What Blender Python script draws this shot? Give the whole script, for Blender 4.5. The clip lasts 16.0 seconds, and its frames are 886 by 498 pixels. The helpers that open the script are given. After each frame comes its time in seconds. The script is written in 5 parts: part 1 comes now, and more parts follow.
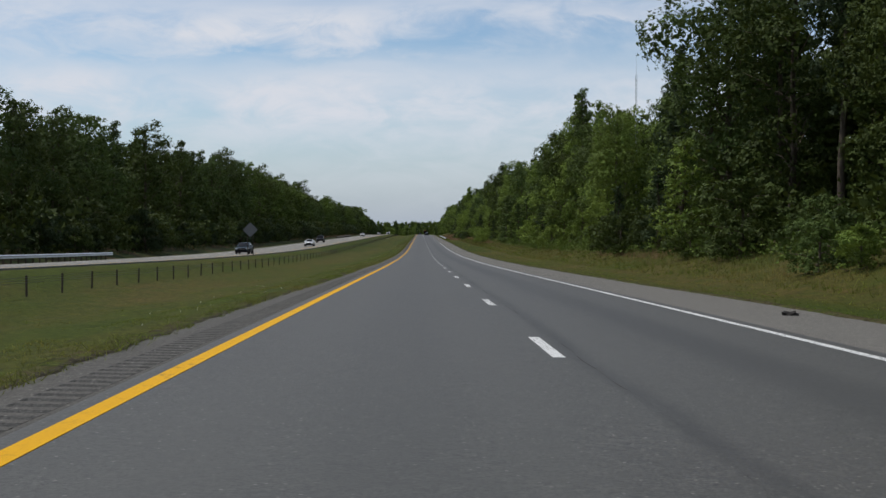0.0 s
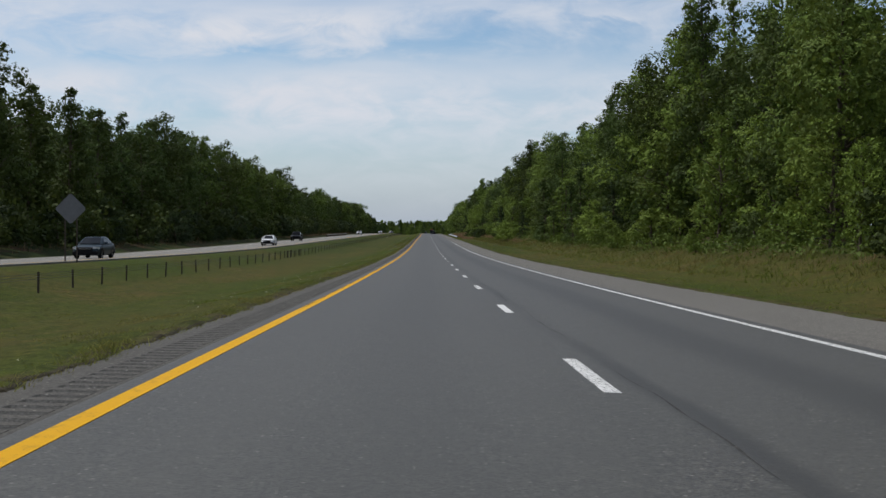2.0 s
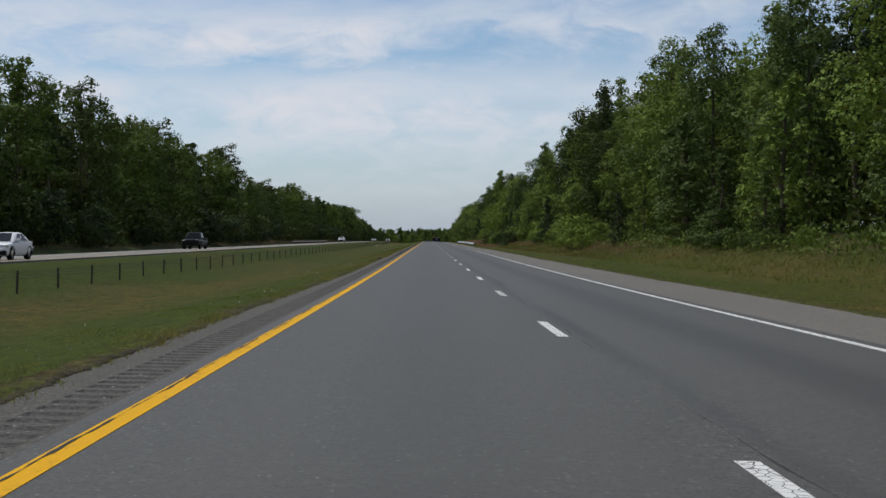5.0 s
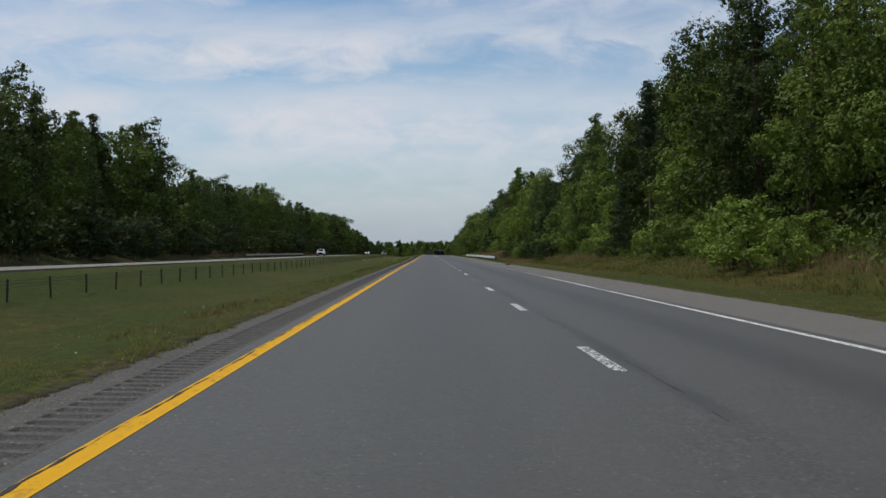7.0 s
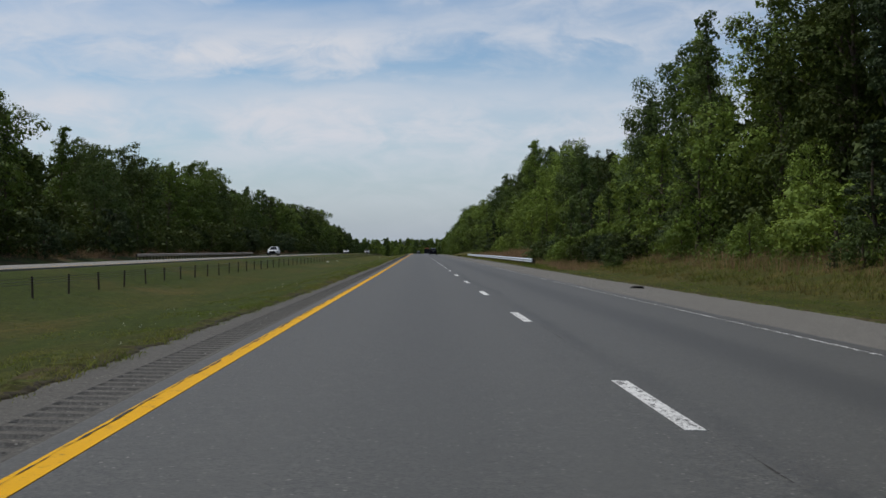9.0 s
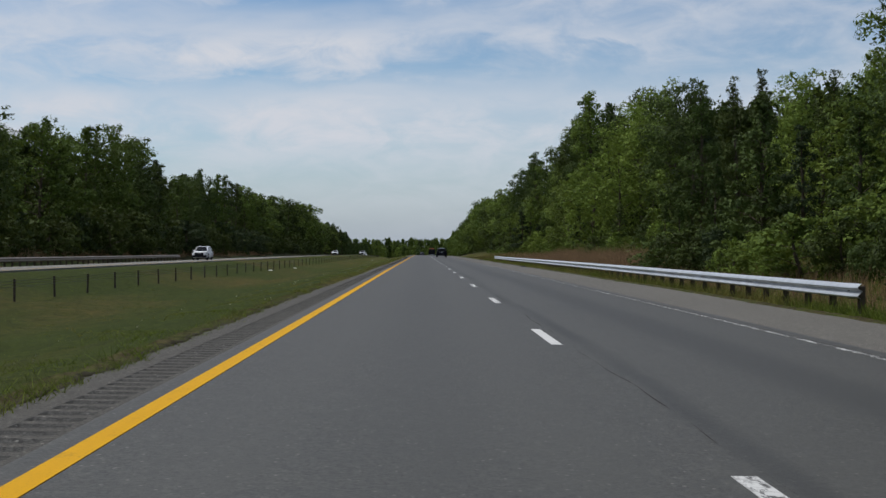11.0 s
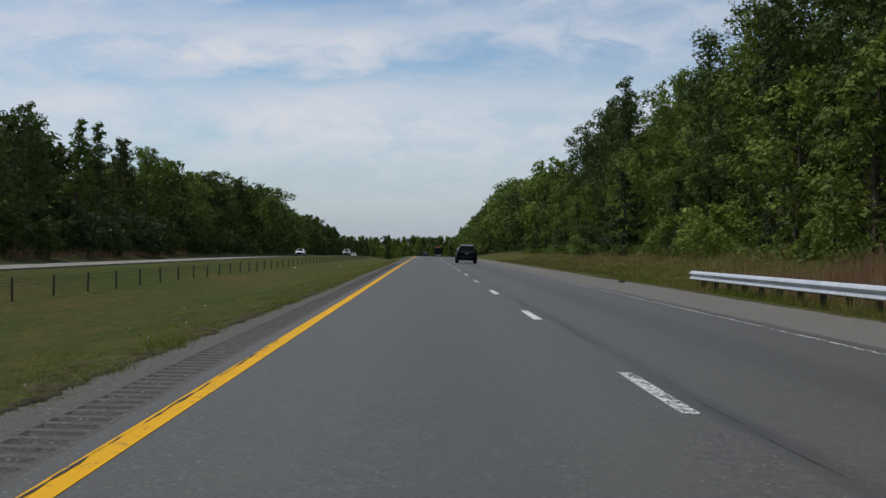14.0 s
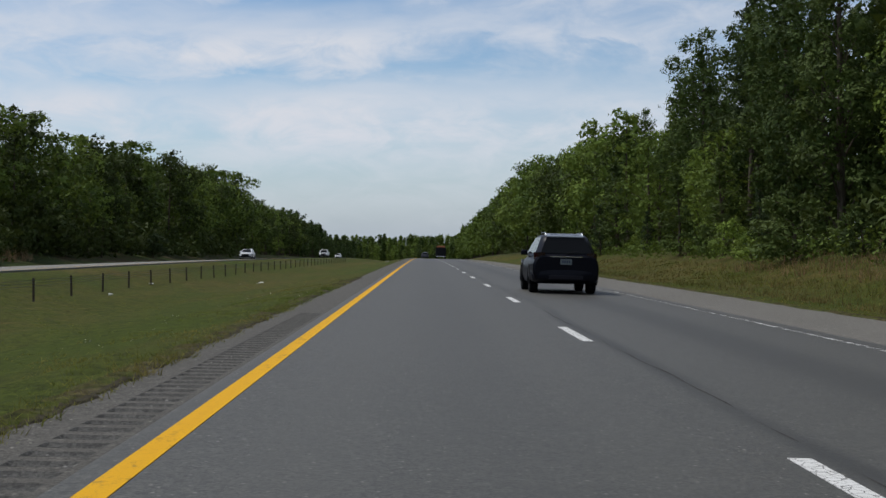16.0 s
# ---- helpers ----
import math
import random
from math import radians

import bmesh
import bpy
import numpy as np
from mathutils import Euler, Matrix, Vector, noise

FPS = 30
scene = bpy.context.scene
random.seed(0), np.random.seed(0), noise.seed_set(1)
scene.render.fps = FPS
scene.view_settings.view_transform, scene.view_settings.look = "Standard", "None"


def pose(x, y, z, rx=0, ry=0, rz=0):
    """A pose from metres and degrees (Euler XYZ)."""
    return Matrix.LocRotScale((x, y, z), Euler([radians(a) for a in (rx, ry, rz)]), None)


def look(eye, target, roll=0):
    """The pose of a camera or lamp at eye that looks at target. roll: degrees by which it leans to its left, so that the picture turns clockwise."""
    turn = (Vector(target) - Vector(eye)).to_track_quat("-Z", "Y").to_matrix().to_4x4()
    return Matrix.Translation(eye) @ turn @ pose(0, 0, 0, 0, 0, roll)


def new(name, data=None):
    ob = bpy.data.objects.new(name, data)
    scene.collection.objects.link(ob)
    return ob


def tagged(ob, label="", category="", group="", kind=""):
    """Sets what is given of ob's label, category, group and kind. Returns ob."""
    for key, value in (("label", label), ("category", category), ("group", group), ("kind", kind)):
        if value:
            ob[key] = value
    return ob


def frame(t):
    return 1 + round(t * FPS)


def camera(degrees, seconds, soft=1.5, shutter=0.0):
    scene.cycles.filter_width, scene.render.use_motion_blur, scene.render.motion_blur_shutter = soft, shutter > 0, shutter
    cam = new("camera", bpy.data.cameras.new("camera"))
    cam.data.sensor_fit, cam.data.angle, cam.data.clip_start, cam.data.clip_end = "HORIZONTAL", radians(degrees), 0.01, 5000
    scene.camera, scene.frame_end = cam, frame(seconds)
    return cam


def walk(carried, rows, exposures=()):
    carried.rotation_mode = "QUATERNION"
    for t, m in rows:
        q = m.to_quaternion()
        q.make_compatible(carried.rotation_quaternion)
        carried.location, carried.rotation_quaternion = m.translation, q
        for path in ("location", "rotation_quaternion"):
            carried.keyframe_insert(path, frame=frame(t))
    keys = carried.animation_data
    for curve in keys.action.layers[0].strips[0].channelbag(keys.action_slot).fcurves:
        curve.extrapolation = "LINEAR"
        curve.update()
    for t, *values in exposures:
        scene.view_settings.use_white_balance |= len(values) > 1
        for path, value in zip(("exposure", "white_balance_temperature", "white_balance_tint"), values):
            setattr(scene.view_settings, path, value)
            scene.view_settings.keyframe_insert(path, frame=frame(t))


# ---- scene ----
cam = camera(38.0, 16.0)
PATH = [
    (0.0, -1.429, 0.0, 1.132, -1.001, -0.778, 0.107),
    (0.5, -1.394, 19.219, 0.863, -0.738, -0.769, 0.249),
    (1.0, -1.398, 38.391, 0.594, -0.655, -0.818, 0.062),
    (1.5, -1.424, 57.401, 0.347, -0.757, -0.763, 0.019),
    (2.0, -1.441, 76.469, 0.091, -0.747, -0.755, 0.026),
    (2.5, -1.483, 95.631, -0.141, -0.645, -0.691, 0.081),
    (3.0, -1.522, 114.872, -0.351, -0.591, -0.597, -0.023),
    (3.5, -1.589, 134.086, -0.527, -0.631, -0.422, 0.025),
    (4.0, -1.649, 153.546, -0.68, -0.607, -0.374, 0.013),
    (6.5, -1.694, 250.313, -0.922, -0.757, 0.101, -0.036),
    (7.0, -1.778, 269.554, -0.876, -0.627, 0.278, 0.062),
    (7.5, -1.871, 288.811, -0.818, -0.761, 0.238, -0.286),
    (8.0, -1.853, 307.804, -0.749, -1.047, 0.293, -0.2),
    (8.5, -1.838, 327.211, -0.679, -1.231, 0.221, -0.099),
    (9.0, -1.721, 346.64, -0.627, -1.091, 0.2, 0.045),
    (11.5, -1.641, 443.536, -0.349, -0.9, 0.224, 0.178),
    (12.0, -1.677, 462.825, -0.304, -0.851, 0.216, 0.14),
    (12.5, -1.702, 482.285, -0.22, -0.796, 0.218, 0.376),
    (13.0, -1.73, 501.615, -0.174, -0.791, 0.151, 0.251),
    (13.5, -1.817, 521.038, -0.141, -0.774, 0.181, 0.077),
    (14.0, -1.861, 540.707, -0.083, -0.784, 0.186, -0.057),
    (14.5, -1.892, 560.188, -0.047, -0.987, 0.189, 0.033),
    (15.0, -1.927, 579.68, 0.014, -0.768, 0.207, 0.274),
    (15.5, -2.007, 599.285, 0.067, -0.778, 0.246, -0.043),
    (16.0, -2.071, 618.798, 0.137, -0.856, 0.184, 0.103),
]
walk(cam, [(t, pose(x, y, z, 90 + pitch, roll, yaw)) for t, x, y, z, yaw, pitch, roll in PATH],
     exposures=[(0.0, 0.0, 6400, 10), (4.0, -0.01, 6400, 10), (7.0, -0.08, 6400, 10), (12.5, -0.12, 6400, 10), (16.0, -0.02, 6400, 10)])

# ---------------------------------------------------------------- light
SUN_DIR = Vector((-0.47, 0.20, 0.86)).normalized()
world = bpy.data.worlds.new("sky")
scene.world = world
world.use_nodes = True


def build_sky():
    nt = world.node_tree
    nt.nodes.clear()
    N, L = nt.nodes.new, nt.links.new
    out, bg = N("ShaderNodeOutputWorld"), N("ShaderNodeBackground")
    sky = N("ShaderNodeTexSky")
    sky.sky_type, sky.sun_disc = "NISHITA", False
    sky.sun_elevation = math.asin(SUN_DIR.z)
    sky.sun_rotation = math.atan2(SUN_DIR.x, SUN_DIR.y)
    sky.air_density, sky.dust_density, sky.ozone_density = 1.0, 0.2, 3.5
    tc, sep = N("ShaderNodeTexCoord"), N("ShaderNodeSeparateXYZ")
    L(tc.outputs["Generated"], sep.inputs[0])

    def maths(op, a, b=None, clamp=False):
        m = N("ShaderNodeMath")
        m.operation, m.use_clamp = op, clamp
        for i, v in enumerate((a, b)):
            if v is None:
                continue
            if isinstance(v, (int, float)):
                m.inputs[i].default_value = v
            else:
                L(v, m.inputs[i])
        return m.outputs[0]

    # a thin cloud sheet, a little drawn out along the horizon
    def cloud(scale, loc, tilt, stretch, detail, rough, lo, hi, distort=0.0):
        mp, nz, mr = N("ShaderNodeMapping"), N("ShaderNodeTexNoise"), N("ShaderNodeMapRange")
        mp.inputs["Location"].default_value = loc
        mp.inputs["Rotation"].default_value = (0, radians(tilt), 0)
        mp.inputs["Scale"].default_value = stretch
        L(tc.outputs["Generated"], mp.inputs[0])
        L(mp.outputs[0], nz.inputs["Vector"])
        nz.inputs["Scale"].default_value, nz.inputs["Detail"].default_value = scale, detail
        nz.inputs["Roughness"].default_value, nz.inputs["Distortion"].default_value = rough, distort
        L(nz.outputs["Fac"], mr.inputs["Value"])
        mr.inputs["From Min"].default_value, mr.inputs["From Max"].default_value = lo, hi
        mr.interpolation_type = "SMOOTHSTEP"
        return mr.outputs[0]

    wide = cloud(6.0, (3.1, 0.4, 0), 3, (1.0, 1.0, 3.2), 4.0, 0.55, 0.32, 0.68, 0.3)
    fine = cloud(17.0, (0.2, 5.3, 0), 5, (1.0, 1.0, 2.6), 7.0, 0.62, 0.30, 0.70, 0.5)
    # the larger streaks and gaps of the sheet: across, up, half length, half depth, slant, strength
    u = maths("DIVIDE", sep.outputs[0], maths("MAXIMUM", sep.outputs[1], 0.05))
    v = maths("DIVIDE", sep.outputs[2], maths("MAXIMUM", sep.outputs[1], 0.05))
    warp = maths("MULTIPLY", maths("SUBTRACT", fine, 0.5), 0.016)
    v = maths("ADD", v, warp)
    veil = maths("ADD", maths("MULTIPLY", wide, 0.34), maths("MULTIPLY", fine, 0.48))
    veil = maths("ADD", veil, 0.03)
    for cx, cy, lx, ly, slant, w in STREAKS:
        du = maths("SUBTRACT", u, cx)
        dv = maths("SUBTRACT", maths("SUBTRACT", v, cy), maths("MULTIPLY", du, slant))
        q = maths("ADD", maths("POWER", maths("ABSOLUTE", maths("DIVIDE", du, lx)), 2.0), maths("POWER", maths("ABSOLUTE", maths("DIVIDE", dv, ly)), 2.0))
        veil = maths("ADD", veil, maths("MULTIPLY", maths("EXPONENT", maths("MULTIPLY", q, -1.0)), w))
    # the sheet melts into haze towards the horizon
    low = N("ShaderNodeMapRange")
    L(sep.outputs[2], low.inputs["Value"])
    low.inputs["From Min"].default_value, low.inputs["From Max"].default_value = 0.0, 0.09
    low.inputs["To Min"].default_value, low.inputs["To Max"].default_value = 0.0, 1.0
    amount = maths("MULTIPLY", maths("MULTIPLY", veil, low.outputs[0]), 0.95, True)
    # pale haze along the horizon
    haze = N("ShaderNodeMapRange")
    haze.interpolation_type = "SMOOTHSTEP"
    L(sep.outputs[2], haze.inputs["Value"])
    haze.inputs["From Min"].default_value, haze.inputs["From Max"].default_value = -0.02, 0.115
    haze.inputs["To Min"].default_value, haze.inputs["To Max"].default_value = 0.92, 0.0
    hz = N("ShaderNodeMix")
    hz.data_type = "RGBA"
    L(haze.outputs[0], hz.inputs["Factor"])
    L(sky.outputs[0], hz.inputs["A"])
    hz.inputs["B"].default_value = (HAZE[0], HAZE[1], HAZE[2], 1)
    mix = N("ShaderNodeMix")
    mix.data_type = "RGBA"
    L(amount, mix.inputs["Factor"])
    L(hz.outputs["Result"], mix.inputs["A"])
    mix.inputs["B"].default_value = (CLOUD[0], CLOUD[1], CLOUD[2], 1)
    L(mix.outputs["Result"], bg.inputs["Color"])
    bg.inputs["Strength"].default_value = SKY_STRENGTH
    L(bg.outputs[0], out.inputs[0])


HAZE = (3.45, 4.12, 5.22)
CLOUD, SKY_STRENGTH = (6.72, 6.95, 7.5), 0.1
STREAKS = [(-0.186, 0.166, 0.15, 0.013, -0.05, 0.30), (-0.05, 0.168, 0.13, 0.010, 0.07, 0.24), (0.0, 0.108, 0.34, 0.024, 0.0, 0.42), (-0.27, 0.118, 0.05, 0.011, 0.0, 0.25), (0.147, 0.165, 0.025, 0.005, -0.1, 0.35), (-0.086, 0.136, 0.11, 0.008, 0.02, -0.36), (0.125, 0.150, 0.11, 0.016, 0.05, -0.22), (-0.11, 0.197, 0.15, 0.009, 0.0, -0.34), (-0.24, 0.136, 0.035, 0.006, 0.0, -0.25)]
build_sky()
sun_data = bpy.data.lights.new("sun", "SUN")
sun_data.energy, sun_data.angle, sun_data.color = 3.1, radians(0.55), (1.0, 0.96, 0.90)
sun = new("sun", sun_data)
sun.matrix_world = look((0, 0, 200), Vector((0, 0, 200)) - SUN_DIR)

# ---------------------------------------------------------------- materials


class Mat:
    """A small node-material writer."""

    def __init__(self, name, rough=0.8, spec=0.3, metal=0.0):
        self.m = bpy.data.materials.new(name)
        self.m.use_nodes = True
        self.nt = self.m.node_tree
        self.b = self.nt.nodes["Principled BSDF"]
        self.b.inputs["Roughness"].default_value = rough
        self.b.inputs["Specular IOR Level"].default_value = spec
        self.b.inputs["Metallic"].default_value = metal
        self.tc = None

    def n(self, kind, **sets):
        node = self.nt.nodes.new("ShaderNode" + kind)
        for k, v in sets.items():
            node.inputs[k.replace("_", " ")].default_value = v
        return node

    def link(self, a, b):
        self.nt.links.new(a, b)

    def coords(self, scale=(1, 1, 1), loc=(0, 0, 0), world_space=True):
        mp = self.n("Mapping", Scale=scale, Location=loc)
        if world_space:
            g = self.nt.nodes.new("ShaderNodeNewGeometry")
            self.link(g.outputs["Position"], mp.inputs[0])
        else:
            self.link(self.n("TexCoord").outputs["Object"], mp.inputs[0])
        return mp.outputs[0]

    def noise(self, scale, detail=4, rough=0.6, stretch=(1, 1, 1), loc=(0, 0, 0), world_space=True, distort=0.0):
        nz = self.n("TexNoise", Scale=scale, Detail=detail, Roughness=rough, Distortion=distort)
        self.link(self.coords(stretch, loc, world_space), nz.inputs["Vector"])
        return nz.outputs["Fac"]

    def voronoi(self, scale, feature="F1", stretch=(1, 1, 1), out="Distance"):
        v = self.n("TexVoronoi", Scale=scale)
        v.feature = feature
        self.link(self.coords(stretch), v.inputs["Vector"])
        return v.outputs[out]

    def ramp(self, fac, stops):
        r = self.nt.nodes.new("ShaderNodeValToRGB")
        while len(r.color_ramp.elements) < len(stops):
            r.color_ramp.elements.new(0.5)
        for e, (p, c) in zip(r.color_ramp.elements, stops):
            e.position = p
            e.color = (*c, 1) if not isinstance(c, (int, float)) else (c, c, c, 1)
        self.link(fac, r.inputs[0])
        return r.outputs[0]

    def rng(self, fac, a, b, c=0.0, d=1.0, smooth=False):
        r = self.n("MapRange")
        for i, v in zip(("From Min", "From Max", "To Min", "To Max"), (a, b, c, d)):
            r.inputs[i].default_value = v
        if smooth:
            r.interpolation_type = "SMOOTHSTEP"
        self.link(fac, r.inputs["Value"])
        return r.outputs[0]

    def mix(self, fac, a, b, mode="MIX"):
        m = self.nt.nodes.new("ShaderNodeMix")
        m.data_type, m.blend_type = "RGBA", mode
        for name, v in (("Factor", fac), ("A", a), ("B", b)):
            sock = m.inputs[name]
            if isinstance(v, (int, float)) and name == "Factor":
                sock.default_value = v
            elif isinstance(v, (int, float)):
                sock.default_value = (v, v, v, 1)
            elif isinstance(v, tuple):
                sock.default_value = (*v, 1)
            else:
                self.link(v, sock)
        return m.outputs["Result"]

    def math(self, op, a, b=0.0, clamp=False):
        m = self.nt.nodes.new("ShaderNodeMath")
        m.operation, m.use_clamp = op, clamp
        for i, v in enumerate((a, b)):
            if isinstance(v, (int, float)):
                m.inputs[i].default_value = v
            else:
                self.link(v, m.inputs[i])
        return m.outputs[0]

    def xyz(self):
        g = self.nt.nodes.new("ShaderNodeNewGeometry")
        s = self.n("SeparateXYZ")
        self.link(g.outputs["Position"], s.inputs[0])
        return s.outputs

    def island(self):
        return self.nt.nodes.new("ShaderNodeNewGeometry").outputs["Random Per Island"]

    def own(self):
        return self.nt.nodes.new("ShaderNodeObjectInfo").outputs["Random"]

    def color(self, sock):
        if isinstance(sock, tuple):
            self.b.inputs["Base Color"].default_value = (*sock, 1)
        else:
            self.link(sock, self.b.inputs["Base Color"])

    def roughness(self, sock):
        self.link(sock, self.b.inputs["Roughness"])

    def bump(self, height, strength=0.3, dist=0.01):
        bp = self.n("Bump", Strength=strength, Distance=dist)
        self.link(height, bp.inputs["Height"])
        self.link(bp.outputs[0], self.b.inputs["Normal"])


def mat_asphalt(name, base, warm=0.0, lanes=True):
    m = Mat(name, 0.64 if lanes else 0.9, 0.42 if lanes else 0.2)
    tint = (1.0 + warm, 1.0 + warm * 0.5, (0.89 if lanes else 0.955) - warm * 0.2)
    shade = lambda k: tuple(base * k * c for c in tint)
    grain = m.noise(42, 3, 0.75)
    pits = m.noise(16, 4, 0.7, (1, 0.8, 1))
    mottle = m.noise(3.2, 5, 0.65)
    blotch = m.noise(0.35, 5, 0.6, (1, 0.3, 1))
    a = m.mix(m.rng(grain, 0.38, 0.62), shade(0.40), shade(1.60))
    a = m.mix(m.rng(pits, 0.46, 0.34, 0, 0.75), a, shade(0.35))
    a = m.mix(m.rng(pits, 0.56, 0.68, 0, 0.65), a, shade(2.1))
    a = m.mix(m.rng(mottle, 0.38, 0.62, 0, 0.45), a, shade(0.78))
    a = m.mix(m.rng(m.noise(150, 2, 0.7), 0.62, 0.72, 0, 0.7), a, shade(2.6))
    a = m.mix(m.rng(blotch, 0.35, 0.7, 0, 0.40), a, shade(1.16))
    v = m.n("TexVoronoi", Scale=22.0)
    m.link(m.coords((1, 0.85, 1)), v.inputs["Vector"])
    sp = m.n("SeparateColor")
    m.link(v.outputs["Color"], sp.inputs[0])
    dot = m.rng(v.outputs["Distance"], 0.15, 0.28, 1, 0)
    a = m.mix(m.math("MULTIPLY", dot, m.rng(sp.outputs[0], 0.74, 0.9, 0, 0.85)), a, shade(3.6))
    a = m.mix(m.math("MULTIPLY", dot, m.rng(sp.outputs[1], 0.74, 0.86, 0, 0.8)), a, shade(0.25))
    if lanes:
        x = m.xyz()[0]
        drift = m.math("MULTIPLY", m.math("SUBTRACT", m.noise(0.05, 2, 0.5, (0.1, 1, 1)), 0.5), 0.5)
        xx = m.math("ADD", x, drift)
        for centre, width, k, fac in ((1.95, 0.55, 0.62, 0.75), (-1.65, 0.55, 0.78, 0.35), (0.75, 0.40, 1.18, 0.30), (2.85, 0.45, 1.15, 0.25), (-2.7, 0.4, 1.16, 0.30), (-0.75, 0.4, 1.16, 0.30)):
            d = m.math("ABSOLUTE", m.math("SUBTRACT", xx, centre))
            w = m.rng(d, width * 0.25, width * 1.3, fac, 0.0, True)
            a = m.mix(m.math("MULTIPLY", w, m.rng(m.noise(0.5, 4, 0.6, (1, 0.06, 1)), 0.25, 0.5, 0.45, 1.0)), a, shade(k))
        # a soft dark stain follows the wandering joint beside the dashes
        sway = m.math("MULTIPLY", m.math("SUBTRACT", m.noise(0.06, 3, 0.6, (0.05, 1, 1), (3, 11, 0)), 0.5), 0.7)
        d = m.math("ABSOLUTE", m.math("SUBTRACT", m.math("ADD", x, sway), 0.30))
        w = m.math("MULTIPLY", m.rng(d, 0.02, 0.20, 0.75, 0.0, True), m.rng(m.noise(0.35, 5, 0.7, (1.5, 0.25, 1)), 0.36, 0.58))
        a = m.mix(w, a, shade(0.42))
    m.color(a)
    m.bump(m.math("ADD", grain, m.math("MULTIPLY", pits, 0.8)), 0.45, 0.005)
    return m.m


def mat_ground():
    m = Mat("mown_grass", 0.95, 0.08)
    x = m.xyz()[0]
    big = m.noise(0.13, 4, 0.6, (1, 0.4, 1))
    mid = m.noise(0.8, 5, 0.65, (1, 0.6, 1))
    clump = m.noise(4.5, 5, 0.7)
    fine = m.noise(22, 4, 0.75, (1, 0.7, 1))
    blades = m.noise(80, 2, 0.7, (1, 0.35, 1))
    mixed = m.math("ADD", m.math("MULTIPLY", clump, 0.5), m.math("MULTIPLY", fine, 0.5))
    lush = m.rng(m.math("ADD", m.xyz()[1], m.math("MULTIPLY", big, 120)), 200, 360)
    lush = m.math("MULTIPLY", lush, m.rng(m.math("ADD", m.xyz()[1], m.math("MULTIPLY", mid, 60)), 570, 650, 1, 0))
    green = m.ramp(mixed, [(0.40, (0.014, 0.021, 0.003)), (0.5, (0.048, 0.066, 0.007)), (0.64, (0.094, 0.116, 0.016))])
    green = m.mix(lush, green, m.ramp(mixed, [(0.40, (0.010, 0.017, 0.003)), (0.5, (0.039, 0.054, 0.008)), (0.64, (0.080, 0.095, 0.016))]))
    dry = m.ramp(mixed, [(0.40, (0.036, 0.029, 0.008)), (0.5, (0.094, 0.070, 0.019)), (0.64, (0.17, 0.13, 0.045))])
    # the swale's floor is drier than its banks
    floor_dry = m.rng(m.math("ABSOLUTE", m.math("ADD", x, 12.5)), 1.0, 4.5, 0.10, 0.0, True)
    fac = m.math("MULTIPLY", m.rng(m.math("SUBTRACT", m.math("ADD", m.math("ADD", big, floor_dry), m.rng(x, 8.0, 12.0, 0.0, 0.16)), m.math("MULTIPLY", lush, 0.06)), 0.42, 0.68), m.rng(mid, 0.26, 0.6), True)
    a = m.mix(fac, green, dry)
    a = m.mix(m.rng(blades, 0.62, 0.36, 0, 0.4), a, (0.022, 0.028, 0.006))
    a = m.mix(m.rng(m.noise(1.6, 6, 0.75, (1, 0.7, 1)), 0.55, 0.38, 0, 0.40), a, (0.019, 0.025, 0.005))
    # leaf litter and red clay under the trees, and shade painted on the left bank
    reach = m.math("MULTIPLY", mid, 5.0)
    woods = m.math("MAXIMUM", m.rng(m.math("ADD", x, reach), 17.5, 22.0), m.rng(m.math("SUBTRACT", x, reach), -36.0, -39.0))
    soil = m.ramp(m.noise(3, 5, 0.7), [(0.3, (0.030, 0.022, 0.013)), (0.6, (0.075, 0.046, 0.025)), (0.8, (0.14, 0.08, 0.045))])
    leafy = m.ramp(m.noise(0.4, 6, 0.7), [(0.35, (0.014, 0.022, 0.006)), (0.55, (0.032, 0.046, 0.011)), (0.7, (0.055, 0.066, 0.018))])
    soil = m.mix(m.rng(m.noise(0.25, 5, 0.65), 0.36, 0.52), soil, leafy)
    m.color(m.mix(woods, a, soil))
    m.bump(m.math("ADD", m.math("MULTIPLY", clump, 1.5), fine), 0.7, 0.04)
    return m.m


